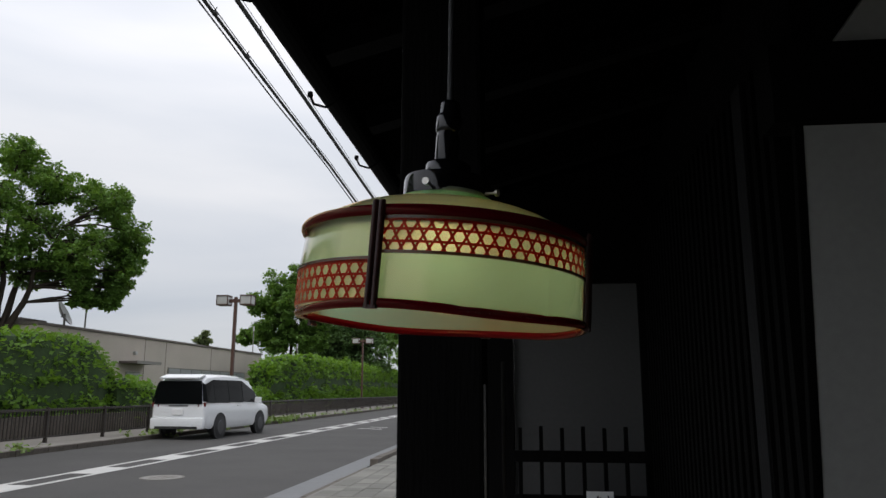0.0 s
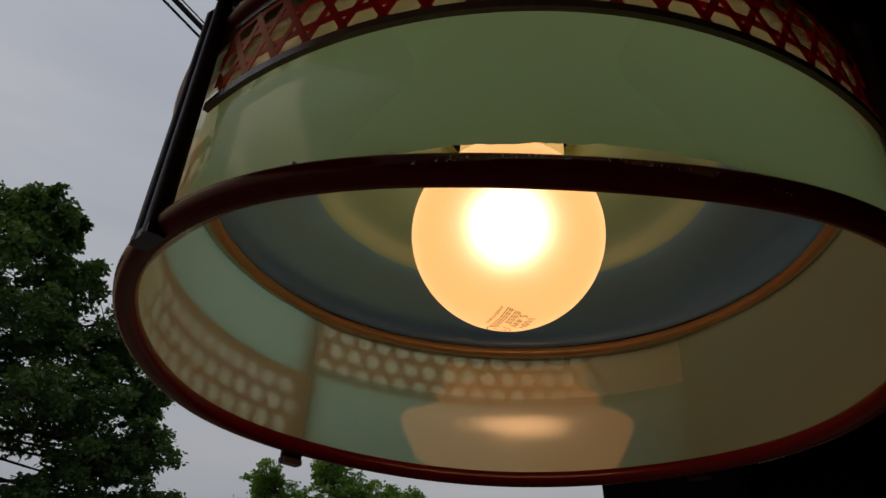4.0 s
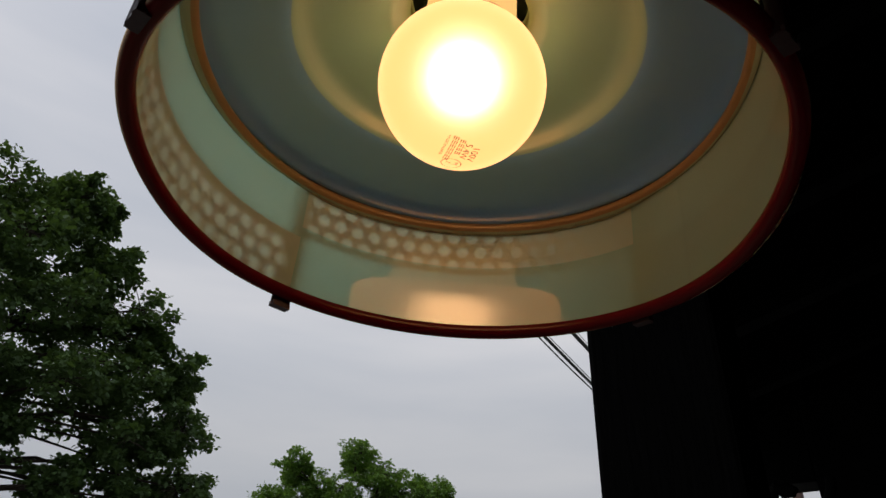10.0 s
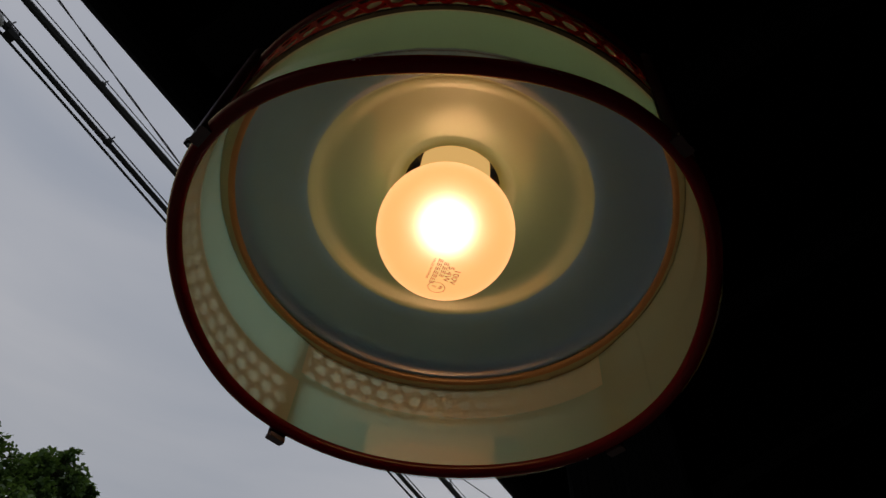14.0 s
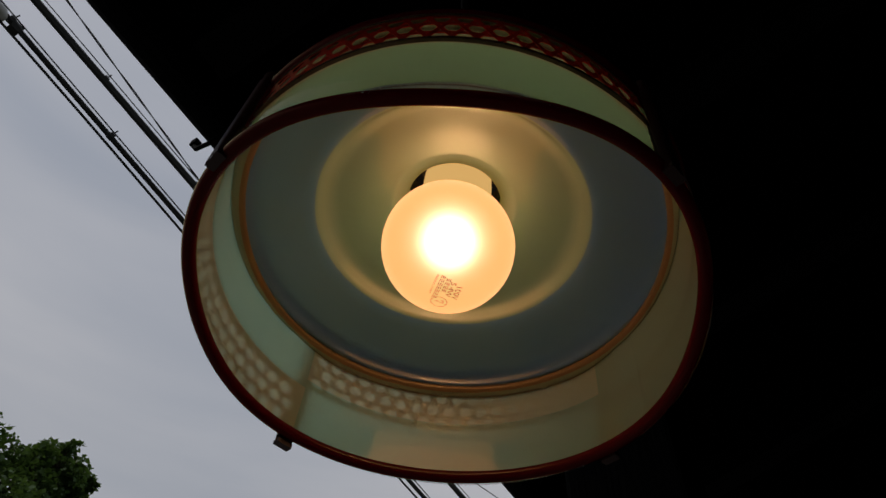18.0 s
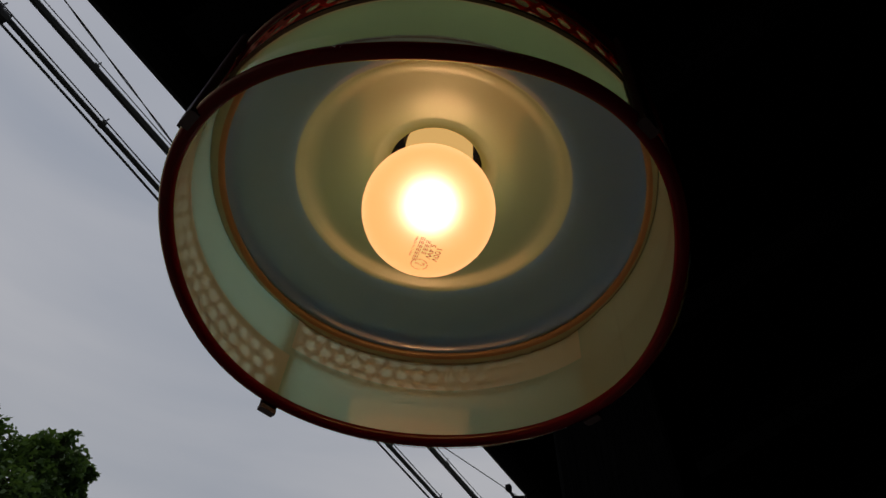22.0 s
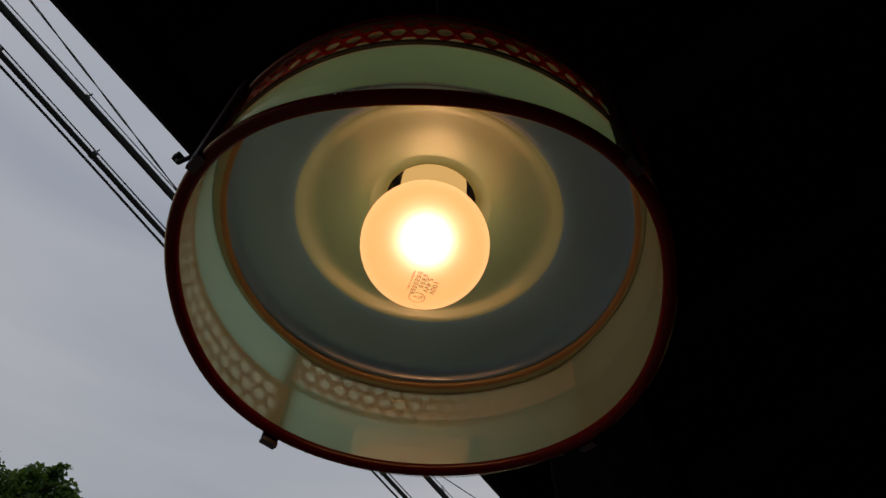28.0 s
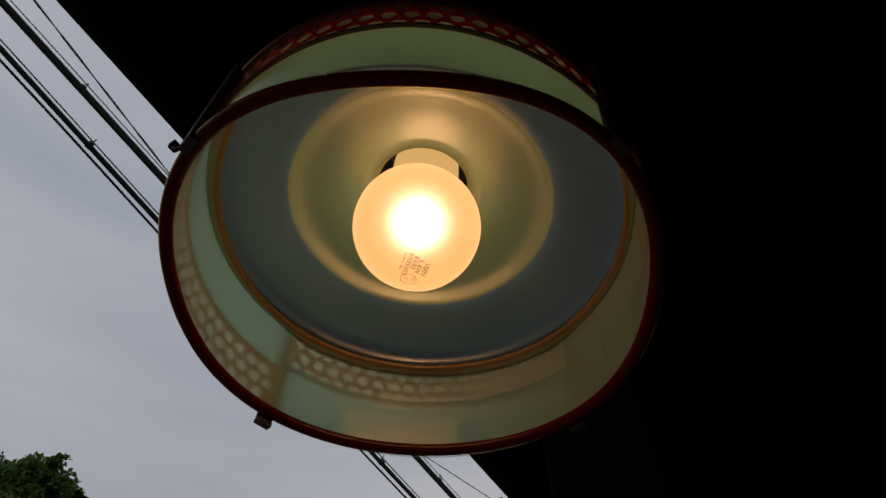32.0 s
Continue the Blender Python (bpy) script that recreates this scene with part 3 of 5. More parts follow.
for v in outer:
    v.co.y -= 0.0015
part("seam_ring", shifted(ledge, 0.0, 0.0015), [M_SEAM, M_BAND], lamp, "brown lacquered ledge ring", "all")
part("glass_neck", shifted(revolve(bmesh.new(), [(0.0392, 0.0990), (0.0440, 0.0992), (0.0452, 0.1020), (0.0435, 0.1075), (0.0392, 0.1085)], 96), 0.0, -0.0014), M_GREEN, lamp, "green glass neck ring", "all")
holder = part("shade_holder", revolve(bmesh.new(), [(0.0372, 0.1090), (0.0392, 0.1086), (0.0392, 0.1240), (0.0380, 0.1282), (0.0330, 0.1298), (0.0225, 0.1308), (0.0212, 0.1320), (0.0206, 0.1420), (0.0192, 0.1436), (0.0100, 0.1440), (0.0100, 0.1410), (0.0185, 0.1400), (0.0198, 0.1300), (0.0365, 0.1270), (0.0372, 0.1230)], 64, centre=(-0.001, 0)), M_BLACK, lamp, "black metal shade holder", True)
for az in (256.0, 338.0, 98.0):
    bm = bmesh.new()
    tube(bm, [(0.036, 0, 0), (0.0495, 0, 0)], 0.0012, 10)
    tube(bm, [(0.0485, 0, 0), (0.0490, 0, 0), (0.0515, 0, 0)], [0.0026, 0.0032, 0.0032], 14)
    bmesh.ops.transform(bm, matrix=pose(-0.001, 0, 0.1135, 0, 0, az), verts=bm.verts)
    part("screw", bm, M_STEEL, holder, "small steel thumb screw", True)
part("socket", revolve(bmesh.new(), [(0.0, 0.112), (0.0180, 0.112), (0.0188, 0.114), (0.0188, 0.125), (0.016, 0.128), (0.0, 0.128)], 48, closed=False, centre=(0.0010, -0.0015)), M_SOCKET, lamp, "cream lamp socket", True)
part("cord_connector", shifted(revolve(bmesh.new(), [(0.0, 0.1425), (0.0106, 0.1425), (0.0110, 0.1450), (0.0112, 0.1690), (0.0106, 0.1710), (0.0104, 0.1735), (0.0117, 0.1750), (0.0121, 0.1780), (0.0119, 0.1880), (0.0108, 0.1900), (0.0099, 0.1915), (0.0092, 0.2010), (0.0078, 0.2040), (0.0036, 0.2050), (0.0, 0.2050)], 40, closed=False), -0.003, 0), M_BLACK, lamp, "black bakelite cord connector", True)
part("cord", tube(bmesh.new(), [(-0.0030, 0, 0.202), (-0.016, 0, 0.45), (-0.040, 0, 0.90)], 0.0030, 10), M_CABLE, lamp, "thin black hanging cord", True)

BULB_C, BULB_R = (0.0, -0.0024, 0.0586), 0.0364
bulb = part("bulb", sphere(bmesh.new(), BULB_C, BULB_R, 72), M_BULB, lamp, "lit frosted globe bulb", "all")
bulb.visible_shadow = False
part("bulb_collar", revolve(bmesh.new(), [(0.0225, 0.0895), (0.0212, 0.0940), (0.0206, 0.1240), (0.0200, 0.1240), (0.0200, 0.0960), (0.0212, 0.0910)], 48, centre=(0.0012, -0.0017)), M_NECK, bulb, "glowing frosted bulb neck", True)
part("light_source", sphere(bmesh.new(), (0.0002, -0.0023, 0.0620), 0.0095, 24), M_CORE, bulb, "white-hot light source", "all")

# print on the underside of the globe
T_X, T_Y = Vector((-0.777, 0.629, 0)), Vector((0.629, 0.777, 0))


def on_globe(u, v, lift=0.0002):
    p = T_X * u + T_Y * v
    d = Vector((p.x, p.y, -math.sqrt(max(BULB_R ** 2 - p.length_squared, 1e-9))))
    return Vector(BULB_C) + d * ((BULB_R + lift) / BULB_R)


def globe_text(body, u, v, size):
    cu = bpy.data.curves.new("print", "FONT")
    cu.body, cu.size, cu.resolution_u = body, size, 2
    tmp = new("print", cu)
    bpy.context.view_layer.update()
    me = bpy.data.meshes.new_from_object(tmp.evaluated_get(bpy.context.evaluated_depsgraph_get()))
    bpy.data.objects.remove(tmp)
    for w in me.vertices:
        w.co = on_globe((u + w.co.x) * 1.15, (v + w.co.y) * 1.12)
    me.materials.append(M_PRINT)
    ob = new("print", me)
    ob.parent = bulb
    return ob


globe_text("100V", -0.0050, 0.0050, 0.0040)
globe_text("5.4W", -0.0060, 0.0018, 0.0038)
globe_text("PS", 0.0058, 0.0014, 0.0026)
globe_text("E", 0.0068, -0.0012, 0.0026)
globe_text("MADE IN CHINA", -0.0070, -0.0056, 0.0015)
for row, (v, u0, n) in enumerate(((-0.0006, -0.0070, 4), (-0.0034, -0.0076, 7))):
    bm = bmesh.new()
    for i in range(n):
        for dv in (0.0, 0.0008, 0.0016):
            q = [bm.verts.new(on_globe((u0 + i * 0.0020 + du) * 1.15, (v + dv + dw) * 1.12)) for du, dw in ((0, 0), (0.0015, 0), (0.0015, 0.00035), (0, 0.00035))]
            bm.faces.new(q)
    part("print", bm, M_PRINT, bulb, "small printed bars")
bm = bmesh.new()
for i in range(40):
    a, b = 2 * math.pi * i / 40, 2 * math.pi * (i + 1) / 40
    bm.faces.new([bm.verts.new(on_globe((0.0078 + q * math.cos(t)) * 1.15, (0.0008 + q * math.sin(t)) * 1.12)) for q, t in ((0.0036, a), (0.0039, a), (0.0039, b), (0.0036, b))])
part("print", bm, M_PRINT, bulb, "thin printed circle")

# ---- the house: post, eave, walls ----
tagged(obj("corner_post", boxm(-0.119, 0.47, -0.05, 0.012, 0.60, 2.60, 0.006), M_DARKWOOD), "stained square timber post, eave shade put into its black", "post", kind="structure")
# Highlight of the post's bevel, built as a pale strip.
tagged(obj("post_edge_light", boxm(0.0125, 0.469, 0.3, 0.0165, 0.476, 1.60, 0.001), M_EDGELIGHT), "thin pale strip for the light on a black post's edge", "trim", kind="structure")
# Second lit edge, behind the post, made as a pale batten.
batten = thing("batten", "thin grey batten for a lit edge behind a black post", "batten")
part("strip", boxm(0.033, 0.640, 0.27, 0.039, 0.655, 1.64, 0.001), M_EDGELIGHT, batten)
XF = 0.60
EY0, EY1 = -7.0, 2.95


def eave_z(x):
    return 2.372 + (x + 0.40) * 0.27


bm = bmesh.new()
vs = [bm.verts.new(p) for p in ((-0.413, EY0, eave_z(-0.413)), (-0.413, EY1, eave_z(-0.413)), (4.0, EY1, eave_z(4.0)), (4.0, EY0, eave_z(4.0)))]
bm.faces.new(vs)
r = bmesh.ops.extrude_face_region(bm, geom=bm.faces[:])
bmesh.ops.translate(bm, vec=(0, 0, 0.12), verts=[v for v in r["geom"] if isinstance(v, bmesh.types.BMVert)])
roof = tagged(obj("eave_roof", bm, M_DARKBOARD), "boarded soffit of the low eave, shade put into its black", "roof", kind="structure")
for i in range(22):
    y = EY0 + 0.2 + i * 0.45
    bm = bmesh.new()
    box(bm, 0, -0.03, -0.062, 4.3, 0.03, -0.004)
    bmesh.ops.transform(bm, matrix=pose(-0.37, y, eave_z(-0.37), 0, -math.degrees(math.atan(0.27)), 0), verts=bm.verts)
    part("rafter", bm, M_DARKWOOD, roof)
tagged(obj("wall_end", boxm(0.02, 2.60, 0, XF + 0.1, 2.70, 2.06), M_PLASTERSHADE), "white plaster end wall, its shade put into the grey", "wall", kind="structure")
tagged(obj("end_post", boxm(-0.108, 2.57, 0, 0.018, 2.71, 2.06, 0.004), M_DARKWOOD), "black timber post at the end wall", "post", kind="structure")
tagged(obj("end_beam", boxm(-0.108, 2.56, 2.062, XF + 0.2, 2.72, 2.9, 0.004), M_DARKWOOD), "black timber beam over the end wall", "beam", kind="structure")
tagged(obj("eave_beam", boxm(-0.44, 2.56, 2.165, -0.110, 2.70, 2.9, 0.004), M_DARKWOOD), "black timber beam end under the eave", "beam", kind="structure")
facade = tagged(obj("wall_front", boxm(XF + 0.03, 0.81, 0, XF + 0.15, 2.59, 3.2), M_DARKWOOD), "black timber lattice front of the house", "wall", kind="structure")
slat = None
for i in range(30):
    y = 0.86 + i * 0.058
    if slat is None:
        slat = part("slat", boxm(XF - 0.012, -0.014, 0.35, XF + 0.028, 0.014, 2.3), M_DARKWOOD, facade)
        slat.location.y = y
    else:
        sl = new("slat", slat.data)
        sl.parent = facade
        sl.location.y = y
# Board added in a lighter tone where light falls on the slats.
tagged(obj("lattice_board", boxm(XF - 0.016, 1.03, 0.35, XF - 0.0125, 1.10, 2.3, 0.001), M_LITSLAT), "board coloured lighter as a lit slat of the front", "trim", kind="structure")
tagged(obj("end_trim", boxm(0.562, 2.575, 0, XF - 0.002, 2.597, 2.06, 0.002), M_DARKWOOD), "black timber strip beside the end wall", "trim", kind="structure")
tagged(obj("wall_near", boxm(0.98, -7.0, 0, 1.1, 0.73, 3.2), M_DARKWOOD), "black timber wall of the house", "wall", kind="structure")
bm = boxm(0.607, 0.737, 0, 2.6, 0.749, 2.085)
# Added black strip keeps the panel's sky-lit edge dark.
trim = boxm(0.590, 0.734, 0, 0.606, 0.752, 2.085, 0.001)
for v in bm.verts[:] + trim.verts[:]:
    if v.co.x < 1:
        v.co.x -= 0.04 * (2.085 - v.co.z)
tagged(obj("panel_edge_mask", trim, M_DARKWOOD), "added black strip over the lit edge of a plaster panel", "trim", kind="structure")
tagged(obj("wall_panel", bm, M_PLASTER), "white plaster wall panel", "wall", kind="structure")
tagged(obj("panel_beam", boxm(0.55, 0.72, 2.087, 2.6, 0.80, 2.246), M_DARKWOOD), "black timber beam over the plaster panel", "beam", kind="structure")
bm = bmesh.new()
a = [bm.verts.new((x, 0.745, z)) for x, z in ((0.675, 2.248), (2.2, 2.248), (2.2, 3.2), (1.22, 3.0))]
bm.faces.new(a)
r = bmesh.ops.extrude_face_region(bm, geom=bm.faces[:])
bmesh.ops.translate(bm, vec=(0, 0.05, 0), verts=[v for v in r["geom"] if isinstance(v, bmesh.types.BMVert)])
tagged(obj("wall_gable", bm, M_PLASTER), "white plaster infill above a dark beam", "wall", kind="structure")
tagged(obj("wall_back", boxm(-0.3, -7.1, 0, 4, -7.0, 3.4), M_DARKWOOD), "dark timber wall closing the porch", "wall", kind="structure")
tagged(obj("wall_side", boxm(3.9, -7.0, 0, 4.0, 2.70, 3.4), M_DARKWOOD), "dark timber wall closing the house", "wall", kind="structure")
tagged(obj("wall_rear", boxm(XF + 0.152, 2.60, 0, 3.898, 2.70, 3.3), M_DARKWOOD), "dark timber wall closing the house", "wall", kind="structure")
gut = tagged(obj("gutter", tube(bmesh.new(), [(-0.420, EY0, 2.345), (-0.420, EY1, 2.360)], 0.031, 14), M_GUTTER), "dark round rain gutter along the eave", "gutter", kind="structure")
for i in range(17):
    y = -5.68 + i * 0.52
    bm = bmesh.new()
    tube(bm, [(-0.385, y, 2.372), (-0.392, y, 2.325), (-0.425, y, 2.308), (-0.456, y, 2.318), (-0.467, y, 2.340)], 0.0035, 6)
    box(bm, -0.473, y - 0.006, 2.338, -0.461, y + 0.006, 2.352, 0.002)
    part("gutter_hook", bm, M_GUTTER, gut, "bent iron gutter hook")

# low spiked rail before the end wall, a card and a hanging cable
rail = thing("spiked_rail", "dark timber rail with upright spikes before a plaster wall", "rail")
for i in range(6):
    x = 0.045 + i * 0.081
    part("spike", boxm(x - 0.0075, 2.29, 0.3, x + 0.0075, 2.31, 1.452 + 0.006 * (i % 2), 0.002), M_DARKWOOD, rail)
part("top_bar", boxm(0.02, 2.27, 1.325, 0.53, 2.288, 1.368, 0.003), M_DARKWOOD, rail)
part("low_bar", boxm(0.02, 2.27, 1.00, 0.53, 2.288, 1.05, 0.003), M_DARKWOOD, rail)
part("plank", boxm(0.02, 2.312, 0.25, 0.53, 2.33, 1.20, 0.003), M_DARKWOOD, rail)
card = thing("notice_card", "small white card with dark handwriting on a dark rail", "card", pose(0.34, 2.262, 1.222))
part("sheet", boxm(-0.05, -0.002, -0.20, 0.05, 0.002, 0.0), M_WHITE, card)
bm = bmesh.new()
for u, v, a in ((-0.014, -0.03, 62), (0.008, -0.034, -55), (-0.012, -0.075, 70), (0.012, -0.08, -60), (0.0, -0.062, 0), (0.03, -0.03, 88), (0.03, -0.07, 88)):
    box(bm, -0.016, -0.0046, -0.0028, 0.016, -0.0022, 0.0028, m=pose(u, 0, v, 0, -a, 0))
part("writing", bm, M_CABLE, card, "dark brush strokes")
hang = thing("hanging_cable", "thick dark cable sagging between two posts", "cable")
loop = [(-0.215 + 0.155 * math.sin(radians(q)), 2.5, 2.175 - 0.172 * math.cos(radians(q))) for q in range(-84, 85, 6)]
part("cable", tube(bmesh.new(), loop, 0.017, 10), M_GUTTER, hang, "", True)
rnd = random.Random(4)
for q in range(9):
    x, z = -0.235 + rnd.uniform(-0.04, 0.04), 2.09 + rnd.uniform(-0.03, 0.06)
    bm = tube(bmesh.new(), [(x - 0.03, 2.49, z + rnd.uniform(-0.03, 0.03)), (x, 2.52, z), (x + 0.03, 2.5, z + rnd.uniform(-0.03, 0.04))], [0.008, 0.026, 0.010], 8)
    part("clamp", bm, M_GUTTER, hang, "dark bunched clamp", True)
wire = thing("service_wire", "thin twisted pair of overhead wires above the street", "cable")
WAY = [Vector(p) for p in ((-1.43, -14.0, 6.02), (-2.75, -0.3, 6.01), (-2.90, 1.2, 5.965), (-2.93, 3.0, 5.84), (-2.87, 4.9, 5.63))]
for k in range(2):
    pts = []
    for a, b in zip(WAY, WAY[1:]):
        n = int((b - a).length * 26)
        for i in range(n):
            p = a.lerp(b, i / n)
            w = p.y * 7.3 + math.pi * k + 2 * math.sin(p.y * 0.55)
            pts.append(p + Vector((math.cos(w), math.sin(w) * 0.5, math.sin(w))) * 0.0042 + Vector((0.006 * math.sin(p.y * 0.4), 0, 0.004 * math.sin(p.y * 0.55))))
    part("strand", tube(bmesh.new(), pts, 0.0042, 5), M_CABLE, wire, "", True)

# the house stands on ground a little lower than drawn
for ob in list(scene.objects):
    if ob.parent is None and ob.type in ("MESH", "EMPTY") and ob is not lamp:
        ob.location.z -= 0.22
sheet("floor", -0.35, -7.0, 6, 3.0, 0.05, M_PAVE, "pale stone floor under the eave", "floor", 0.06)
HOUSE = set(scene.objects)

# ---- the ground, the road ----
X_NEAR, X_FAR = -3.35, -12.35
sheet("ground", -900, -900, 900, 1500, -0.03, M_EARTH, "open ground of earth and grass", "ground", 0.3)
sheet("road", X_FAR, -60, X_NEAR, 400, 0.0, M_ASPHALT, "grey asphalt road with two lanes", "road", 0.02)
sheet("pavement", X_NEAR + 0.18, -12, 6, 60, 0.06, M_PAVE, "pale paved footway beside the house", "pavement", 0.08)
sheet("pavement_far", -15.6, -60, X_FAR - 0.2, 400, 0.10, M_KERB, "worn concrete footway along the far road side", "pavement", 0.12)
# centre hatch: two lines and rungs between them
bm = bmesh.new()
for xa in (-8.25, -8.85):
    box(bm, xa - 0.058, -40, 0.002, xa + 0.058, 300, 0.006)
yy = -38.0
while yy < 300:
    box(bm, -8.79, yy, 0.002, -8.31, yy + 1.2, 0.007)
    yy += 3.0
tagged(obj("road_marking", bm, M_LINE), "white ladder-like centre line marking on asphalt", "road marking", kind="structure")

# ---- overhead cables ----
def sag(k, y):
    return {"a": 6.53 - 0.0485 * y + 0.00032 * y * y, "b": 6.55 - 0.0824 * y + (0.0020 * y * y if y < 12 else 0.0020 * 144 + 0.048 * (y - 12) - 0.03 * (y - 12))}[k]


def cable(x, k, dz, rad, label, wave=0.0, y0=-14, y1=44, turns=0.0, loose=False):
    pts = []
    n = 700 if wave else 80
    for i in range(n):
        y = y0 + (y1 - y0) * i / (n - 1)
        a = y * turns + 0.8 * math.sin(y * 0.7)
        w = wave * (max(0.12, noise.noise((y * 0.45, x, 3.0)) * 2.2) if loose else 1.0)
        pts.append((x + w * math.cos(a), y, sag(k, y) + dz + w * math.sin(a)))
    return tagged(obj("overhead_cable", tube(bmesh.new(), pts, rad, 6), M_CABLE), label, "cable", "overhead cables")


def tie(x, y, z, r):
    bm = bmesh.new()
    tube(bm, [(x, y - 0.02, z), (x, y + 0.02, z)], r, 8)
    tube(bm, [(x, y, z + r * 0.6), (x + 0.02, y + 0.01, z + r * 2.4)], 0.006, 5)
    return tagged(obj("cable_tie", bm, M_CABLE, None, "", True), "small dark clamp on an overhead cable", "cable tie", "cable ties")


cable(-3.30, "a", 0.0, 0.031, "thick black overhead cable")
cable(-3.27, "a", 0.05, 0.0045, "thin black overhead wire above a thick cable", 0.012, turns=3.2, loose=True)
cable(-3.60, "b", 0.0, 0.023, "thick black overhead cable bundle")
cable(-3.575, "b", 0.038, 0.006, "thin black overhead wire", 0.012, turns=1.4, loose=True)
cable(-3.64, "b", -0.05, 0.011, "black overhead cable below a bundle", 0.006, turns=1.1)
cable(-3.60, "b", -0.015, 0.0055, "thin wire coiled loosely round a cable", 0.07, turns=3.4, loose=True)
for i in range(14):
    y = -6 + i * 1.05
    tie(-3.30, y, sag("a", y) + 0.012, 0.034)
    tie(-3.60, y + 0.37, sag("b", y + 0.37) + 0.015, 0.036)
splice = thing("cable_closure", "grey cable closure hung on an overhead bundle", "cable closure")
part("case", tube(bmesh.new(), [(-3.62, -0.95, 6.60), (-3.62, -0.90, 6.60), (-3.62, -0.45, 6.57), (-3.62, -0.40, 6.57)], [0.03, 0.065, 0.065, 0.03], 12), M_LAMPBOX, splice, "", True)
part("strap", tube(bmesh.new(), [(-3.62, -0.36, 6.58), (-3.62, -0.28, 6.58)], 0.05, 8), M_CABLE, splice)
# ---- leaves, trees and hedges ----
def leaf_cloud(centres, spreads, per, size, rng, flat=0.6):
    """Many small folded leaves round the given centres, as arrays."""
    C = np.repeat(centres, per, axis=0)
    S = np.repeat(spreads, per)[:, None]
    n = len(C)
    off = rng.normal(size=(n, 3))
    off /= np.linalg.norm(off, axis=1)[:, None] + 1e-9
    off *= (rng.random((n, 1)) ** 0.45)
    off[:, 2] *= flat
    P = C + off * S
    d = rng.normal(size=(n, 3))
    d[:, 2] = d[:, 2] * 0.5 - 0.25
    d /= np.linalg.norm(d, axis=1)[:, None]
    u = rng.normal(size=(n, 3)) * 0.6
    u[:, 2] += 1.0
    s = np.cross(d, u)
    s /= np.linalg.norm(s, axis=1)[:, None] + 1e-9
    L = size * (0.6 + 0.8 * rng.random((n, 1)))
    up = np.cross(s, d)
    v = np.empty((n, 4, 3))
    v[:, 0] = P
    v[:, 1] = P + d * L * 0.5 + s * L * 0.34 + up * L * 0.08
    v[:, 2] = P + d * L
    v[:, 3] = P + d * L * 0.5 - s * L * 0.34 + up * L * 0.08
    return v.reshape(-1, 3)


def quads_object(name, verts, material, parent=None, label=""):
    n = len(verts) // 4
    me = bpy.data.meshes.new(name)
    me.vertices.add(4 * n)
    me.vertices.foreach_set("co", verts.astype(np.float32).ravel())
    me.loops.add(4 * n)
    me.loops.foreach_set("vertex_index", np.arange(4 * n, dtype=np.int32))
    me.polygons.add(n)
    me.polygons.foreach_set("loop_start", np.arange(0, 4 * n, 4, dtype=np.int32))
    me.polygons.foreach_set("loop_total", np.full(n, 4, dtype=np.int32))
    me.update(calc_edges=True)
    me.materials.append(material)
    ob = new(name, me)
    if parent:
        ob.parent = parent
    if label:
        tagged(ob, label)
    return ob


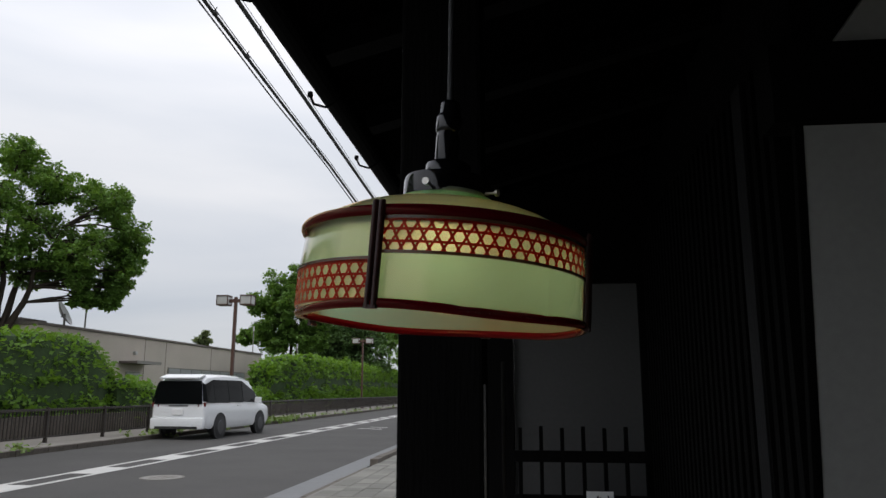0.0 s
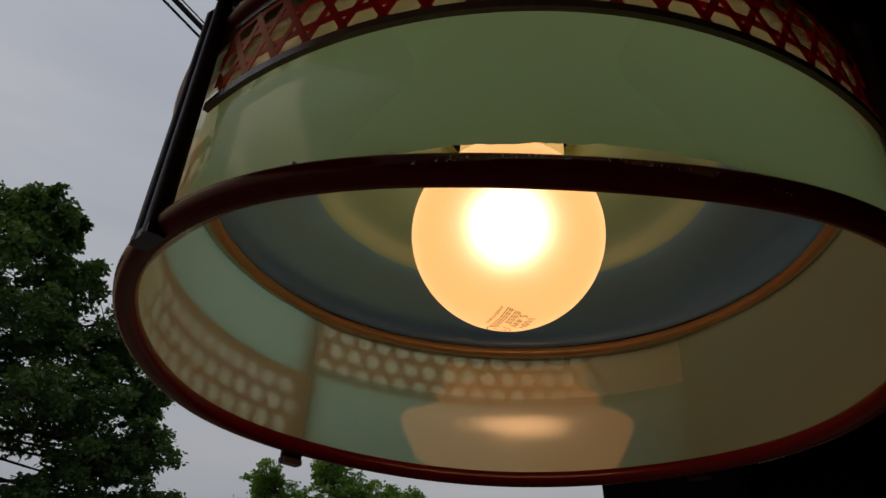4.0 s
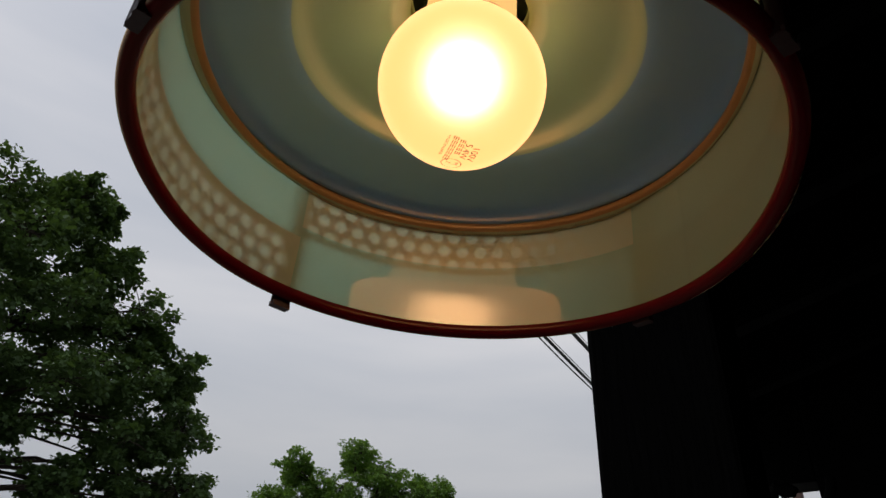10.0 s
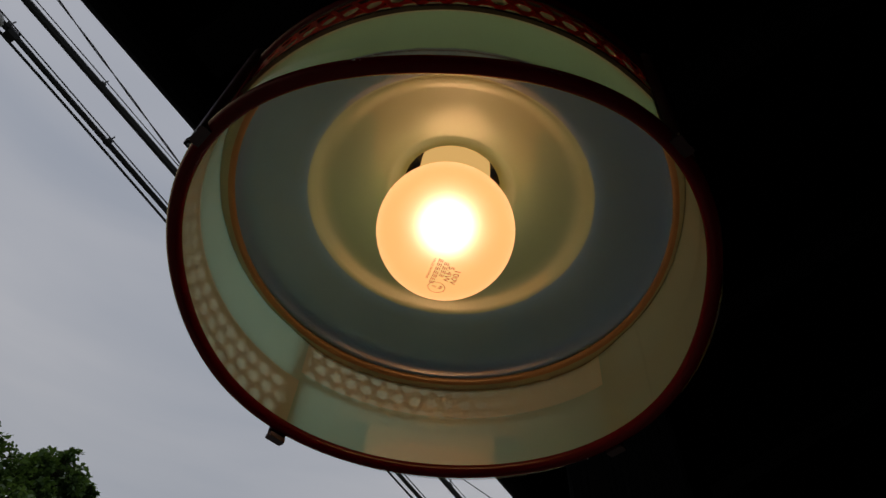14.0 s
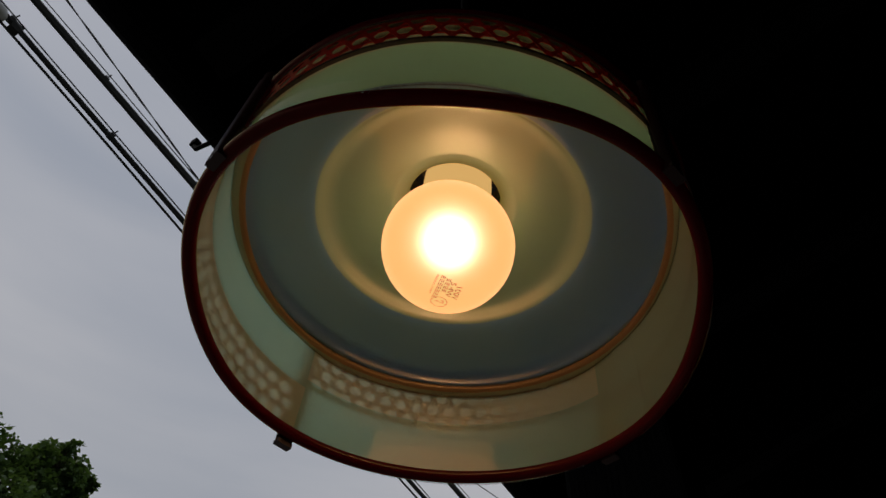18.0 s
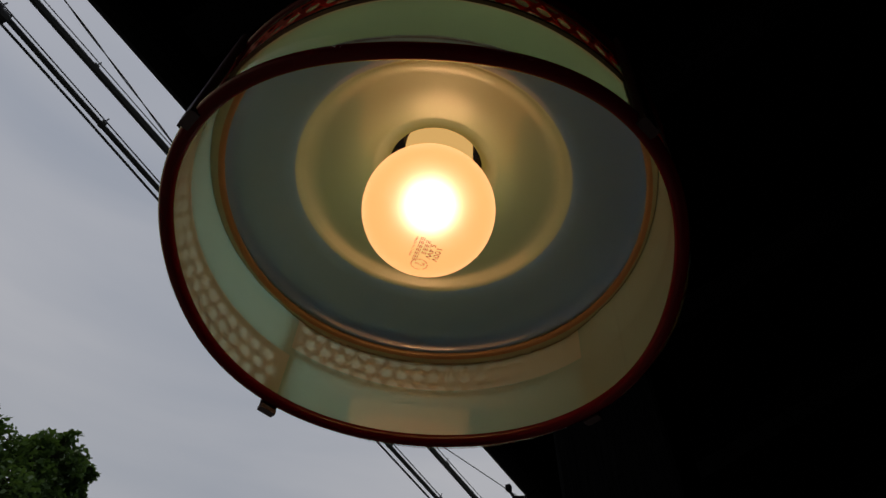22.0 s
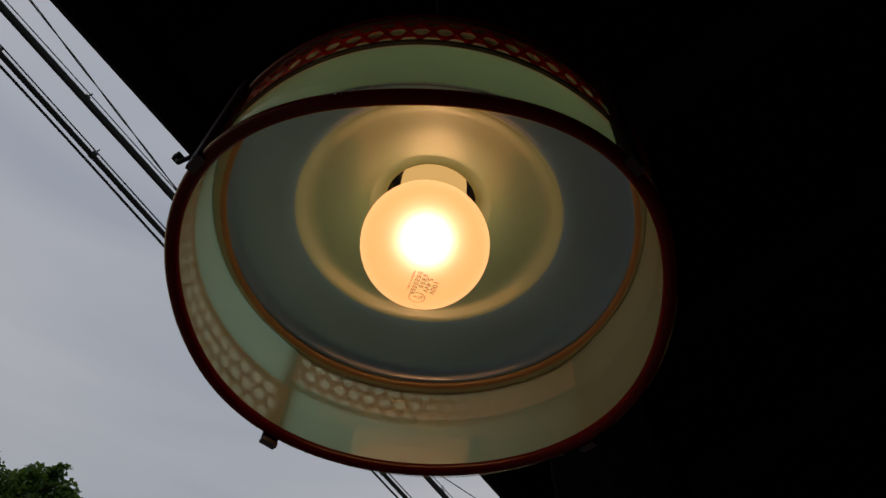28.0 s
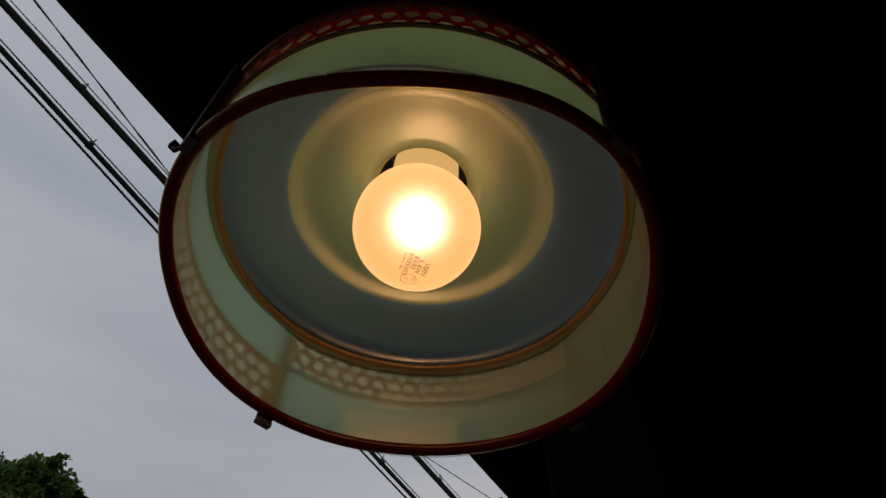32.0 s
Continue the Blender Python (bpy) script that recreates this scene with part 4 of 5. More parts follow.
def tree(label, x, y, lobes, seed, leaf, clumps=16, per=40, size=0.16, stems=3, z0=0.0, fork=0.16, deep=3):
    """A tree whose crown is a set of lobes (across, height, radius), seen from the house."""
    rng = np.random.default_rng(seed)
    t = thing("tree", label, "tree", pose(x, y, z0))
    far = Vector((x, y, 0)).normalized()
    side = Vector((far.y, -far.x, 0))
    height = max(z + r for u, z, r in lobes)
    width = max(abs(u) + r for u, z, r in lobes)
    bm = bmesh.new()
    knots = []
    girth = 0.017 * height
    bole = Vector((0, 0, height * fork))
    tube(bm, [(0, 0, -0.2), (0.02, 0.01, height * fork * 0.5), bole], [girth * 1.35, girth * 1.05, girth], 10)
    for s in range(stems):
        q = (s + 0.5) / stems * 2 - 1
        reach = q * width * 0.42
        top = height * (0.86 - 0.22 * abs(q))
        w = rng.normal() * width * 0.12
        pts, rad = [bole.copy()], [girth * 0.85]
        for i in range(1, 9):
            f = i / 8
            p = bole.lerp(Vector((0, 0, top)), f) + side * (reach * f ** 0.8) + far * (w * f)
            p += Vector((rng.normal(), rng.normal(), 0)) * 0.012 * height * f
            pts.append(p)
            rad.append(max(girth * 0.85 * (1 - f) ** 0.8, 0.018))
        tube(bm, pts, rad, 8)
        knots += pts[2:]
    tips, spreads = [], []
    for u, z, r in lobes:
        for k in range(deep):
            w = (k - (deep - 1) / 2) * min(1.3 * r, 0.4 * width) + rng.normal() * 0.15 * r
            c = side * (u + rng.normal() * 0.25 * r) + far * w + Vector((0, 0, z + rng.normal() * 0.22 * r))
            root = min(knots, key=lambda p: (p - c).length + max(0.0, p.z - c.z + 0.3 * r) * 0.9)
            m1 = root.lerp(c, 0.5) + Vector((rng.normal() * 0.12, rng.normal() * 0.12, 0.10 * (root - c).length * rng.random()))
            g = girth * 0.28
            tube(bm, [root, root.lerp(m1, 0.55), m1, m1.lerp(c, 0.6), c], [g, g * 0.8, g * 0.62, g * 0.42, g * 0.25], 6)
            for _ in range(clumps):
                v = Vector(rng.normal(size=3)).normalized()
                v.z *= 0.85
                p = c + v * r * (0.4 + 0.72 * rng.random() ** 0.7)
                tips.append(p)
                spreads.append(r * (0.26 + 0.20 * rng.random()))
                if rng.random() < 0.6:
                    m2 = c.lerp(p, 0.5) + Vector((0, 0, 0.05 * r))
                    tube(bm, [c, m2, p], [g * 0.24, g * 0.17, 0.006], 4)
    part("trunk", bm, M_BARK, t, "dark branching trunk and limbs", True)
    V = leaf_cloud(np.array(tips), np.array(spreads), per, size, rng, 0.55)
    quads_object("crown", V, leaf, t, "loose leafy crown")
    return t


def round_crown(height, radius, clear, n, seed):
    """Lobes of a plain rounded crown."""
    rng = np.random.default_rng(seed)
    out = []
    for i in range(n):
        a = 2.39996 * i
        k = math.sqrt((i + 0.5) / n)
        out.append((math.cos(a) * k * radius * 0.8, clear + (height - clear) * (0.5 + 0.36 * math.sin(a) * k), radius * (0.24 + 0.14 * rng.random())))
    return out


def seen(az0, dist, spots, grow):
    """Lobes from compass bearing, height angle and angular radius as seen from the porch."""
    out = []
    for az, el, r in spots:
        c = math.cos(radians(az0 - az))
        out.append((dist * math.tan(radians(az0 - az)), 1.5 + dist / c * math.tan(radians(el)), grow * dist / c * math.tan(radians(r))))
    return out


def hedge(label, x0, y0, x1, y1, z0, z1, seed, leaf=None, dens=130, size=0.19, round_=0.5):
    rng = np.random.default_rng(seed)
    t = thing("hedge", label, "hedge", pose((x0 + x1) / 2, (y0 + y1) / 2, z0))
    sx, sy, sz = x1 - x0, y1 - y0, z1 - z0
    ny = max(6, int(sy / 0.35))
    bm = bmesh.new()
    # lumpy filler core, its dark colour stands for shade behind the leaves
    m = 14
    rings = []
    for i in range(ny + 1):
        yv = -sy / 2 + sy * i / ny
        endf = min(1.0, math.sin(math.pi * min(max((i + 0.35) / (ny + 0.7), 0), 1)) * 3.0) ** 0.5
        ring = []
        for j in range(m + 1):
            a = math.pi * j / m
            ex = math.copysign(abs(math.cos(a)) ** round_, math.cos(a)) * sx / 2 * 0.93 * endf
            ez = (math.sin(a) ** round_) * sz * 0.95 * (0.6 + 0.4 * endf)
            k = (0.20 * noise.noise((yv * 0.55 + seed, ex, ez * 0.8)) + 0.16 * noise.noise((yv * 1.5, ex * 1.6, ez * 1.6 + seed))) * min(sz, 2.5)
            ring.append(bm.verts.new((ex * (1 + 0.5 * k / sx), yv, max(0.0, ez + k * 0.7))))
        rings.append(ring)
    for A, B in zip(rings, rings[1:]):
        for j in range(m):
            bm.faces.new((A[j], B[j], B[j + 1], A[j + 1]))
    bm.faces.new(rings[0])
    bm.faces.new(list(reversed(rings[-1])))
    pts = []
    for f in bm.faces:
        c = f.calc_center_median()
        for _ in range(max(1, int(f.calc_area() * dens / 14))):
            w = rng.random(len(f.verts))
            w /= w.sum()
            pts.append(np.sum([np.array(v.co) * k for v, k in zip(f.verts, w)], axis=0) + rng.normal(size=3) * 0.05)
    part("hedge_shade_core", bm, M_HEDGECORE, t, "dark filler shape for the shade inside the hedge", True)
    V = leaf_cloud(np.array(pts), np.full(len(pts), 0.30), 14, size, rng, 0.8)
    quads_object("foliage", V, leaf or M_HEDGE, t, "dense green leaves")
    return t


NEAR_CROWN = seen(73.5, 18.4, [(53.6, 20.0, 1.75), (53.4, 16.4, 2.3), (52.2, 12.8, 2.2), (51.8, 10.0, 1.5), (56.4, 22.4, 1.5), (55.8, 11.8, 1.9), (57.2, 15.2, 2.6), (57.6, 19.8, 2.8), (59.4, 24.2, 2.6), (61.0, 27.4, 2.2),
                                (64.2, 30.4, 2.2), (62.3, 31.0, 1.0), (61.5, 17.6, 3.2), (60.2, 12.6, 2.0), (63.2, 22.6, 3.4), (66.2, 30.0, 2.6), (66.5, 26.0, 3.4), (66.5, 18.6, 3.4), (64.6, 14.0, 2.0), (69.6, 29.8, 3.0), (71.5, 23.0, 3.6),
                                (70.0, 16.0, 2.6), (74.5, 28.6, 3.4), (77.0, 19.0, 3.6), (79.0, 25.0, 3.8), (83.0, 21.0, 3.6), (84.0, 15.0, 3.0), (88.0, 18.0, 3.2), (90.0, 13.0, 2.6)], 0.96)
STREET_CROWN = seen(38.9, 36.0, [(43.1, 15.0, 1.25), (44.2, 12.4, 1.5), (45.6, 9.6, 1.3), (46.3, 8.2, 0.7), (42.4, 10.6, 1.6), (41.6, 13.2, 1.4), (38.6, 16.2, 1.35), (39.4, 13.4, 1.7), (36.4, 14.6, 1.6),
                                 (36.8, 11.6, 1.9), (34.0, 13.8, 1.5), (32.0, 12.9, 1.3), (31.2, 11.0, 1.3), (33.6, 10.6, 1.7), (31.8, 8.6, 1.1), (39.8, 9.6, 1.7), (42.6, 7.8, 1.2), (34.4, 8.2, 1.2), (37.2, 8.4, 1.3),
                                 (44.8, 7.6, 0.8), (33.6, 6.8, 0.8), (32.2, 6.5, 0.7), (31.4, 7.6, 0.8), (30.9, 9.8, 1.0), (35.4, 9.4, 1.5), (41.0, 8.0, 1.4)], 0.97)
TALL_CROWN = seen(18.6, 73.8, [(17.8, 8.8, 1.0), (19.6, 8.0, 1.1), (20.8, 6.6, 0.9), (16.2, 7.8, 1.0), (15.6, 6.3, 0.8), (18.0, 6.8, 1.3), (19.5, 5.4, 1.1), (16.8, 5.2, 1.0), (18.0, 4.0, 0.9), (20.8, 4.6, 0.9), (22.0, 4.0, 0.6), (19.0, 6.6, 1.2), (16.8, 6.4, 1.0), (17.0, 4.0, 0.9), (19.6, 4.0, 0.9)], 1.0)
FAR_CROWN = seen(11.1, 95.8, [(11.4, 7.4, 0.8), (10.4, 7.0, 0.8), (12.6, 6.6, 0.8), (13.6, 5.6, 0.7), (11.2, 5.8, 1.0), (12.2, 4.6, 1.0), (10.2, 5.0, 0.9), (13.6, 4.2, 0.8), (9.0, 4.5, 0.8), (12.0, 5.6, 0.9), (11.0, 4.2, 0.9)], 1.05)
tree("large broad-leaved tree with a dark loose crown behind the hedge", -17.6, 5.2, NEAR_CROWN, 11, M_LEAF_A, 22, 62, 0.14, 4)
tree("multi-stemmed green tree behind a clipped hedge", -22.6, 28.0, STREET_CROWN, 12, M_LEAF_B, 28, 48, 0.15, 5, 0.0, 0.26)
tree("tall leafy tree rising behind the far hedge", -23.5, 70, TALL_CROWN, 13, M_LEAF_B, 24, 46, 0.28, 3)
tree("bright green tree far along the road", -18.5, 94, FAR_CROWN, 14, M_LEAF_B, 22, 44, 0.32, 2)
tree("dark green tree far along the road", -21.5, 84, round_crown(10.6, 5.4, 1.6, 20, 15), 15, M_LEAF_C, 18, 40, 0.3, 3)
tree("small pale conifer far behind the building", -56.6, 122, round_crown(12.5, 1.6, 7.0, 12, 16), 16, M_LEAF_D, 8, 18, 0.35, 1)
tree("low green tree beyond the corner post", -3.6, 26, round_crown(5.6, 1.6, 2.0, 10, 17), 17, M_LEAF_B, 10, 30, 0.18, 2)
hedge("tall rough hedge behind the roadside fence", -18.4, 3, -15.9, 27.7, 0.3, 3.65, 21)
hedge("rounded shrub at the end of a tall hedge", -17.2, 26.7, -15.7, 29.5, 0.2, 2.05, 24)
hedge("low shrubs in front of the beige building", -18.6, 32.5, -16.6, 47, 0.25, 1.7, 22)
hedge("long clipped bright green hedge along the footway", -19.0, 45.6, -16.3, 130, 0.1, 4.45, 23, dens=70, size=0.26, round_=0.34)

# ---- beige building ----
house = thing("building", "low flat-roofed beige building with a strip of windows", "building", pose(-21, 0, 0))
part("wall", boxm(-14, 28.5, 0, 0, 55.6, 4.42, 0.02), M_BEIGE, house)
part("roof_edge", boxm(-14.1, 28.4, 4.42, 0.08, 55.68, 4.54, 0.01), M_ROOF, house, "dark metal roof edge")
for y in (37.6, 40.0, 46.2):
    part("wall_joint", boxm(0.0, y, 0.2, 0.012, y + 0.03, 4.41), M_ROOF, house, "thin vertical wall joint")
canopy = part("canopy", boxm(0.003, 35.1, 3.0, 1.0, 37.6, 3.12, 0.02), M_ROOF, house, "dark flat door canopy")
part("canopy_edge", boxm(1.002, 35.08, 2.98, 1.03, 37.62, 3.14), M_FRAME, canopy)
door = part("door", boxm(0.003, 35.8, 0.1, 0.06, 37.2, 2.6), M_FRAME, house, "grey double door")
for k in range(2):
    part("leaf", boxm(0.062, 35.86 + k * 0.68, 0.15, 0.085, 36.48 + k * 0.68, 2.52, 0.01), M_WINDOW, door)
part("wall_lamp", boxm(0.003, 36.4, 3.5, 0.16, 36.6, 3.68, 0.03), M_LAMPBOX, house, "small wall lamp")
band = part("window_strip", boxm(0.003, 40.35, 2.08, 0.05, 52.1, 2.95), M_FRAME, house, "grey strip of windows")
for k in range(8):
    y0 = 40.45 + k * 1.455
    part("pane", boxm(0.052, y0, 2.15, 0.07, y0 + 1.36, 2.88), M_WINDOW, band)
dish = thing("satellite_dish", "white satellite dish on a flat roof", "satellite dish", pose(-21.6, 30.9, 4.54))
bm = bmesh.new()
revolve(bm, [(0.0, 0.0), (0.2, 0.02), (0.4, 0.09), (0.5, 0.15), (0.5, 0.17), (0.38, 0.11), (0.2, 0.05), (0.0, 0.03)], 28, closed=False)
bmesh.ops.transform(bm, matrix=pose(0, 0, 0.55, 0, 0, 20) @ pose(0, 0, 0, 0, 62, 0) @ Matrix.Scale(1.25, 4), verts=bm.verts)
part("bowl", bm, M_LAMPBOX, dish, "", True)
part("mast", tube(bmesh.new(), [(0.1, 0.12, 0), (0.1, 0.12, 0.6)], 0.05, 8), M_FRAME, dish)
part("arm", tube(bmesh.new(), [(0.0, 0.0, 0.45), (0.45, -0.55, 0.40), (0.47, -0.6, 0.52)], 0.03, 6), M_FRAME, dish)
for x, y, z0, h in ((-21.4, 32.5, 4.54, 1.75), (-22.5, 57.5, 0.0, 6.9), (-19.5, 60, 0.0, 5.6)):
    ant = thing("antenna_pole", "thin grey antenna pole", "pole", pose(x, y, z0), "antenna poles")
    part("mast", tube(bmesh.new(), [(0, 0, 0), (0, 0, h)], 0.04, 6), M_FRAME, ant)
    part("head", boxm(-0.05, -0.05, h - 0.4, 0.05, 0.05, h, 0.01), M_LAMPBOX, ant)
roofbox = thing("roof_unit", "low brown roof structure on the flat roof", "roof unit", pose(-23, 29.6, 4.54))
part("body", boxm(-1, -0.9, 0, 1, 0.9, 0.22, 0.02), M_ROOF, roofbox)
# court posts behind the hedge
for y, h in ((11.6, 4.6), (13.4, 4.6), (15.1, 4.6), (16.9, 4.6), (20.3, 4.5), (21.2, 4.4)):
    cp = thing("court_post", "thin dark steel post behind the hedge", "post", pose(-20, y, 0), "court posts")
    part("shaft", tube(bmesh.new(), [(0, 0, 0), (0, 0, h)], 0.045, 8), M_FENCE, cp)
hoop = thing("backboard_stand", "brown basketball backboard on a steel stand", "backboard", pose(-20, 18.2, 0))
part("shaft", tube(bmesh.new(), [(0, 0, 0), (0, 0, 4.74)], 0.06, 8), M_POLE, hoop)
part("arm", tube(bmesh.new(), [(0, 0, 4.6), (0.2, 1.1, 4.55)], 0.05, 6), M_POLE, hoop)
part("board", boxm(-0.1, -0.75, 4.15, 0.1, 0.1, 4.42, 0.02), M_POLE, hoop)
# low retaining wall behind the fence, in blocks
lw = tagged(new("retaining_wall"), "low dark concrete retaining wall behind the fence", "wall", kind="structure")
blk = None
for i in range(110):
    y = 4 + i * 0.9
    if y > 100:
        break
    if 30.8 < y < 33.6:
        continue
    if blk is None:
        blk = part("block", boxm(-0.12, 0.01, 0, 0.12, 0.89, 0.75, 0.012), M_STONE, lw)
        blk.location = (-15.5, y, 0.02)
    else:
        b2 = new("block", blk.data)
        b2.parent = lw
        b2.location = (-15.5 - 0.004 * (y - 4), y, 0.02 + 0.015 * math.sin(y * 2.2))

# ---- street lamps ----
def street_lamp(x, y, h):
    t = thing("street_lamp", "brown steel street lamp with two square lantern heads", "street lamp", pose(x, y, 0.1), "street lamps")
    part("pole", boxm(-0.075, -0.075, 0, 0.075, 0.075, h, 0.01), M_POLE, t)
    part("arm", boxm(-0.35, -0.06, h - 0.28, 0.35, 0.06, h - 0.12), M_POLE, t)
    for s in (-1, 1):
        lan = part("lantern", boxm(s * 0.62 - 0.28, -0.28, h - 0.38, s * 0.62 + 0.28, 0.28, h + 0.02, 0.02), M_LAMPBOX, t, "pale square lantern")
        part("lantern_cap", boxm(s * 0.62 - 0.31, -0.31, h + 0.022, s * 0.62 + 0.31, 0.31, h + 0.08, 0.012), M_POLE, lan, "brown cap")
        part("lantern_tray", boxm(s * 0.62 - 0.30, -0.30, h - 0.44, s * 0.62 + 0.30, 0.30, h - 0.382, 0.012), M_POLE, lan, "brown tray")
        for cx in (-0.285, 0.285):
            for cy in (-0.285, 0.285):
                part("lantern_edge", boxm(s * 0.62 + cx - 0.018, cy - 0.018, h - 0.381, s * 0.62 + cx + 0.018, cy + 0.018, h + 0.021), M_POLE, lan, "brown edge strip")
    return t


street_lamp(-14.6, 34.5, 6.2)
street_lamp(-14.8, 64.5, 6.2)

# ---- roadside fence ----
def fence(y0, y1, x, single):
    t = thing("fence", "low dark steel railing along the footway", "fence", pose(x, y0, 0.1), "roadside fences")
    L = y1 - y0
    n = max(2, round(L / 2.9))
    post = None
    for i in range(n + 1):
        if post is None:
            post = part("post", boxm(-0.045, -0.045, -0.02, 0.045, 0.045, 1.0, 0.008), M_FENCE, t)
        else:
            o = new("post", post.data)
            o.parent = t
            o.location.y = L * i / n
    part("top_rail", boxm(-0.035, 0, 0.90, 0.035, L, 0.97, 0.008), M_FENCE, t)
    part("bottom_rail", boxm(-0.025, 0, 0.14, 0.025, L, 0.19), M_FENCE, t)
    m = int(L / 0.15)
    if single:
        bar = None
        for i in range(1, m):
            if bar is None:
                bar = part("baluster", boxm(-0.014, -0.014, 0.19, 0.014, 0.014, 0.90), M_FENCE, t)
                bar.location.y = 0.15 * i
            else:
                o = new("baluster", bar.data)
                o.parent = t
                o.location.y = 0.15 * i
    else:
        bm = bmesh.new()
        for i in range(1, m):
            box(bm, -0.014, 0.15 * i - 0.014, 0.19, 0.014, 0.15 * i + 0.014, 0.90)
        tagged(part("bar_infill", bm, M_FENCE, t, "thin upright steel bars"), kind="stuff")
    return t


fence(2, 31.2, -13.9, True)
fence(33.6, 110, -14.3, False)

# ---- kerbs, gutter strip, manhole, weeds ----
def kerb(name, x0, x1, y0, y1, z, label, material=M_KERB):
    t = tagged(new(name), label, "kerb", kind="structure")
    first = None
    for i in range(int((y1 - y0) / 0.62)):
        y = y0 + i * 0.62
        if first is None:
            first = part("kerb_stone", boxm(x0, 0.006, -0.1, x1, 0.614, z, 0.012), material, t)
            first.location.y = y
        else:
            o = new("kerb_stone", first.data)
            o.parent = t
            o.location = (random.uniform(-0.006, 0.006), y, random.uniform(-0.006, 0.006))
    return t


kerb("kerb_near", X_NEAR + 0.02, X_NEAR + 0.20, 15.2, 52, 0.15, "worn concrete kerb stones beside the footway", M_KERBDARK)
kerb("kerb_low", X_NEAR + 0.02, X_NEAR + 0.20, -12.0, 15.0, 0.03, "lowered concrete kerb stones at a driveway", M_KERBDARK)
kerb("kerb_far", X_FAR - 0.22, X_FAR - 0.02, 2, 90, 0.14, "dark concrete kerb stones along the far road side", M_STONE)
gs = tagged(new("gutter_strip"), "pale concrete gutter slabs at the road edge", "gutter", kind="structure")
first = None
for i in range(102):
    y = -12 + i * 0.62
    if first is None:
        first = part("slab", boxm(X_NEAR - 0.52, 0.005, -0.05, X_NEAR + 0.015, 0.615, 0.012, 0.004), M_SLAB, gs)
        first.location.y = y
    else:
        o = new("slab", first.data)
        o.parent = gs
        o.location.y = y
cover = thing("manhole_cover", "round grey iron manhole cover set in asphalt", "manhole cover", pose(-6.7, 12.6, 0.0))
part("ring", revolve(bmesh.new(), [(0.36, 0.002), (0.40, 0.002), (0.40, 0.008), (0.36, 0.008)], 40), M_KERB, cover)
part("lid", revolve(bmesh.new(), [(0.0, 0.007), (0.355, 0.007), (0.355, 0.001), (0.0, 0.001)], 40, closed=False), M_FRAME, cover)
bm = bmesh.new()
for i in range(5):
    for j in range(-2 + (i % 2), 3):
        if (i - 2) ** 2 + j * j < 6:
            box(bm, j * 0.11 - 0.03, (i - 2) * 0.11 - 0.03, 0.0071, j * 0.11 + 0.03, (i - 2) * 0.11 + 0.03, 0.011)
part("tread", bm, M_KERB, cover)
rng = np.random.default_rng(5)
C = np.array([(X_FAR - 0.35 + rng.normal() * 0.25, y, 0.12 + rng.random() * 0.12) for y in list(rng.normal(31.5, 1.2, 40)) + list(rng.normal(36, 2.0, 90)) + list(rng.uniform(14, 70, 60)) + list(rng.normal(24, 0.5, 16))])
tagged(quads_object("weeds", leaf_cloud(C, np.full(len(C), 0.22), 12, 0.13, rng, 0.5), M_GRASS), "ragged green weeds along the far kerb", "weeds", kind="stuff")
C = np.array([(rng.uniform(-18.5, -15.65), y, 0.3 + rng.random() * 0.35) for y in rng.uniform(3, 60, 900)])
tagged(quads_object("grass", leaf_cloud(C, np.full(len(C), 0.35), 16, 0.26, rng, 0.7), M_GRASS), "rough grass under the hedges", "grass", kind="stuff")
bm = bmesh.new()
for x, y, a, L in ((-6.9, 31.0, 20, 0.7), (-6.4, 31.6, 80, 0.5), (-6.6, 32.2, -20, 0.9), (-6.3, 30.2, 40, 0.5)):
    box(bm, -L / 2, -0.05, 0.002, L / 2, 0.05, 0.006, m=pose(x, y, 0, 0, 0, a))
tagged(obj("repair_mark", bm, M_LINE), "worn white survey marks on the asphalt", "road marking", kind="structure")

# square pavers of the near footway
near_pave = scene.objects["pavement"]
first = None
for i in range(6):
    for j in range(44):
        x, y = -3.13 + i * 0.31, 5.5 + j * 0.31
        if first is None:
            first = part("paver", boxm(0.006, 0.006, 0.0, 0.304, 0.304, 0.012, 0.003), M_PAVER, near_pave)
            first.location = (x, y, 0.056)
        else:
            o = new("paver", first.data)
            o.parent = near_pave
            o.location = (x, y, 0.056 + random.uniform(-0.002, 0.002))

# ---- utility pole seen past the post ----
up = thing("utility_pole", "tall brown utility pole with a lamp and a meter box", "utility pole", pose(-1.43, 14.0, 0.0))
part("shaft", tube(bmesh.new(), [(0.03, 0, 0), (0.03, 0, 8.5)], [0.11, 0.08], 14), M_POLE, up, "", True)
part("meter_box", boxm(-0.10, -0.24, 3.10, 0.10, -0.10, 3.38, 0.02), M_LAMPBOX, up, "pale grey box")
shade = part("lamp_shade", revolve(bmesh.new(), [(0.02, 0.0), (0.06, -0.02), (0.175, -0.40), (0.17, -0.41), (0.05, -0.03), (0.02, -0.02)], 24, centre=(0.06, -0.25)), M_BEIGE, up, "pale cone lamp shade")
shade.location.z = 4.08
part("bracket", tube(bmesh.new(), [(0.03, -0.05, 4.1), (0.06, -0.25, 4.1)], 0.02, 6), M_CABLE, up)

# the street was laid out larger than life: bring it to true size about the camera's foot
K = 0.867
done = set()
for ob in list(scene.objects):
    if ob in HOUSE:
        continue
    ob.location = ob.location * K
    if ob.type == "MESH" and ob.data.name not in done:
        done.add(ob.data.name)
        ob.data.transform(Matrix.Scale(K, 4))


drop = thing("service_drop", "thin black wire slung from a cable to a pole", "cable")
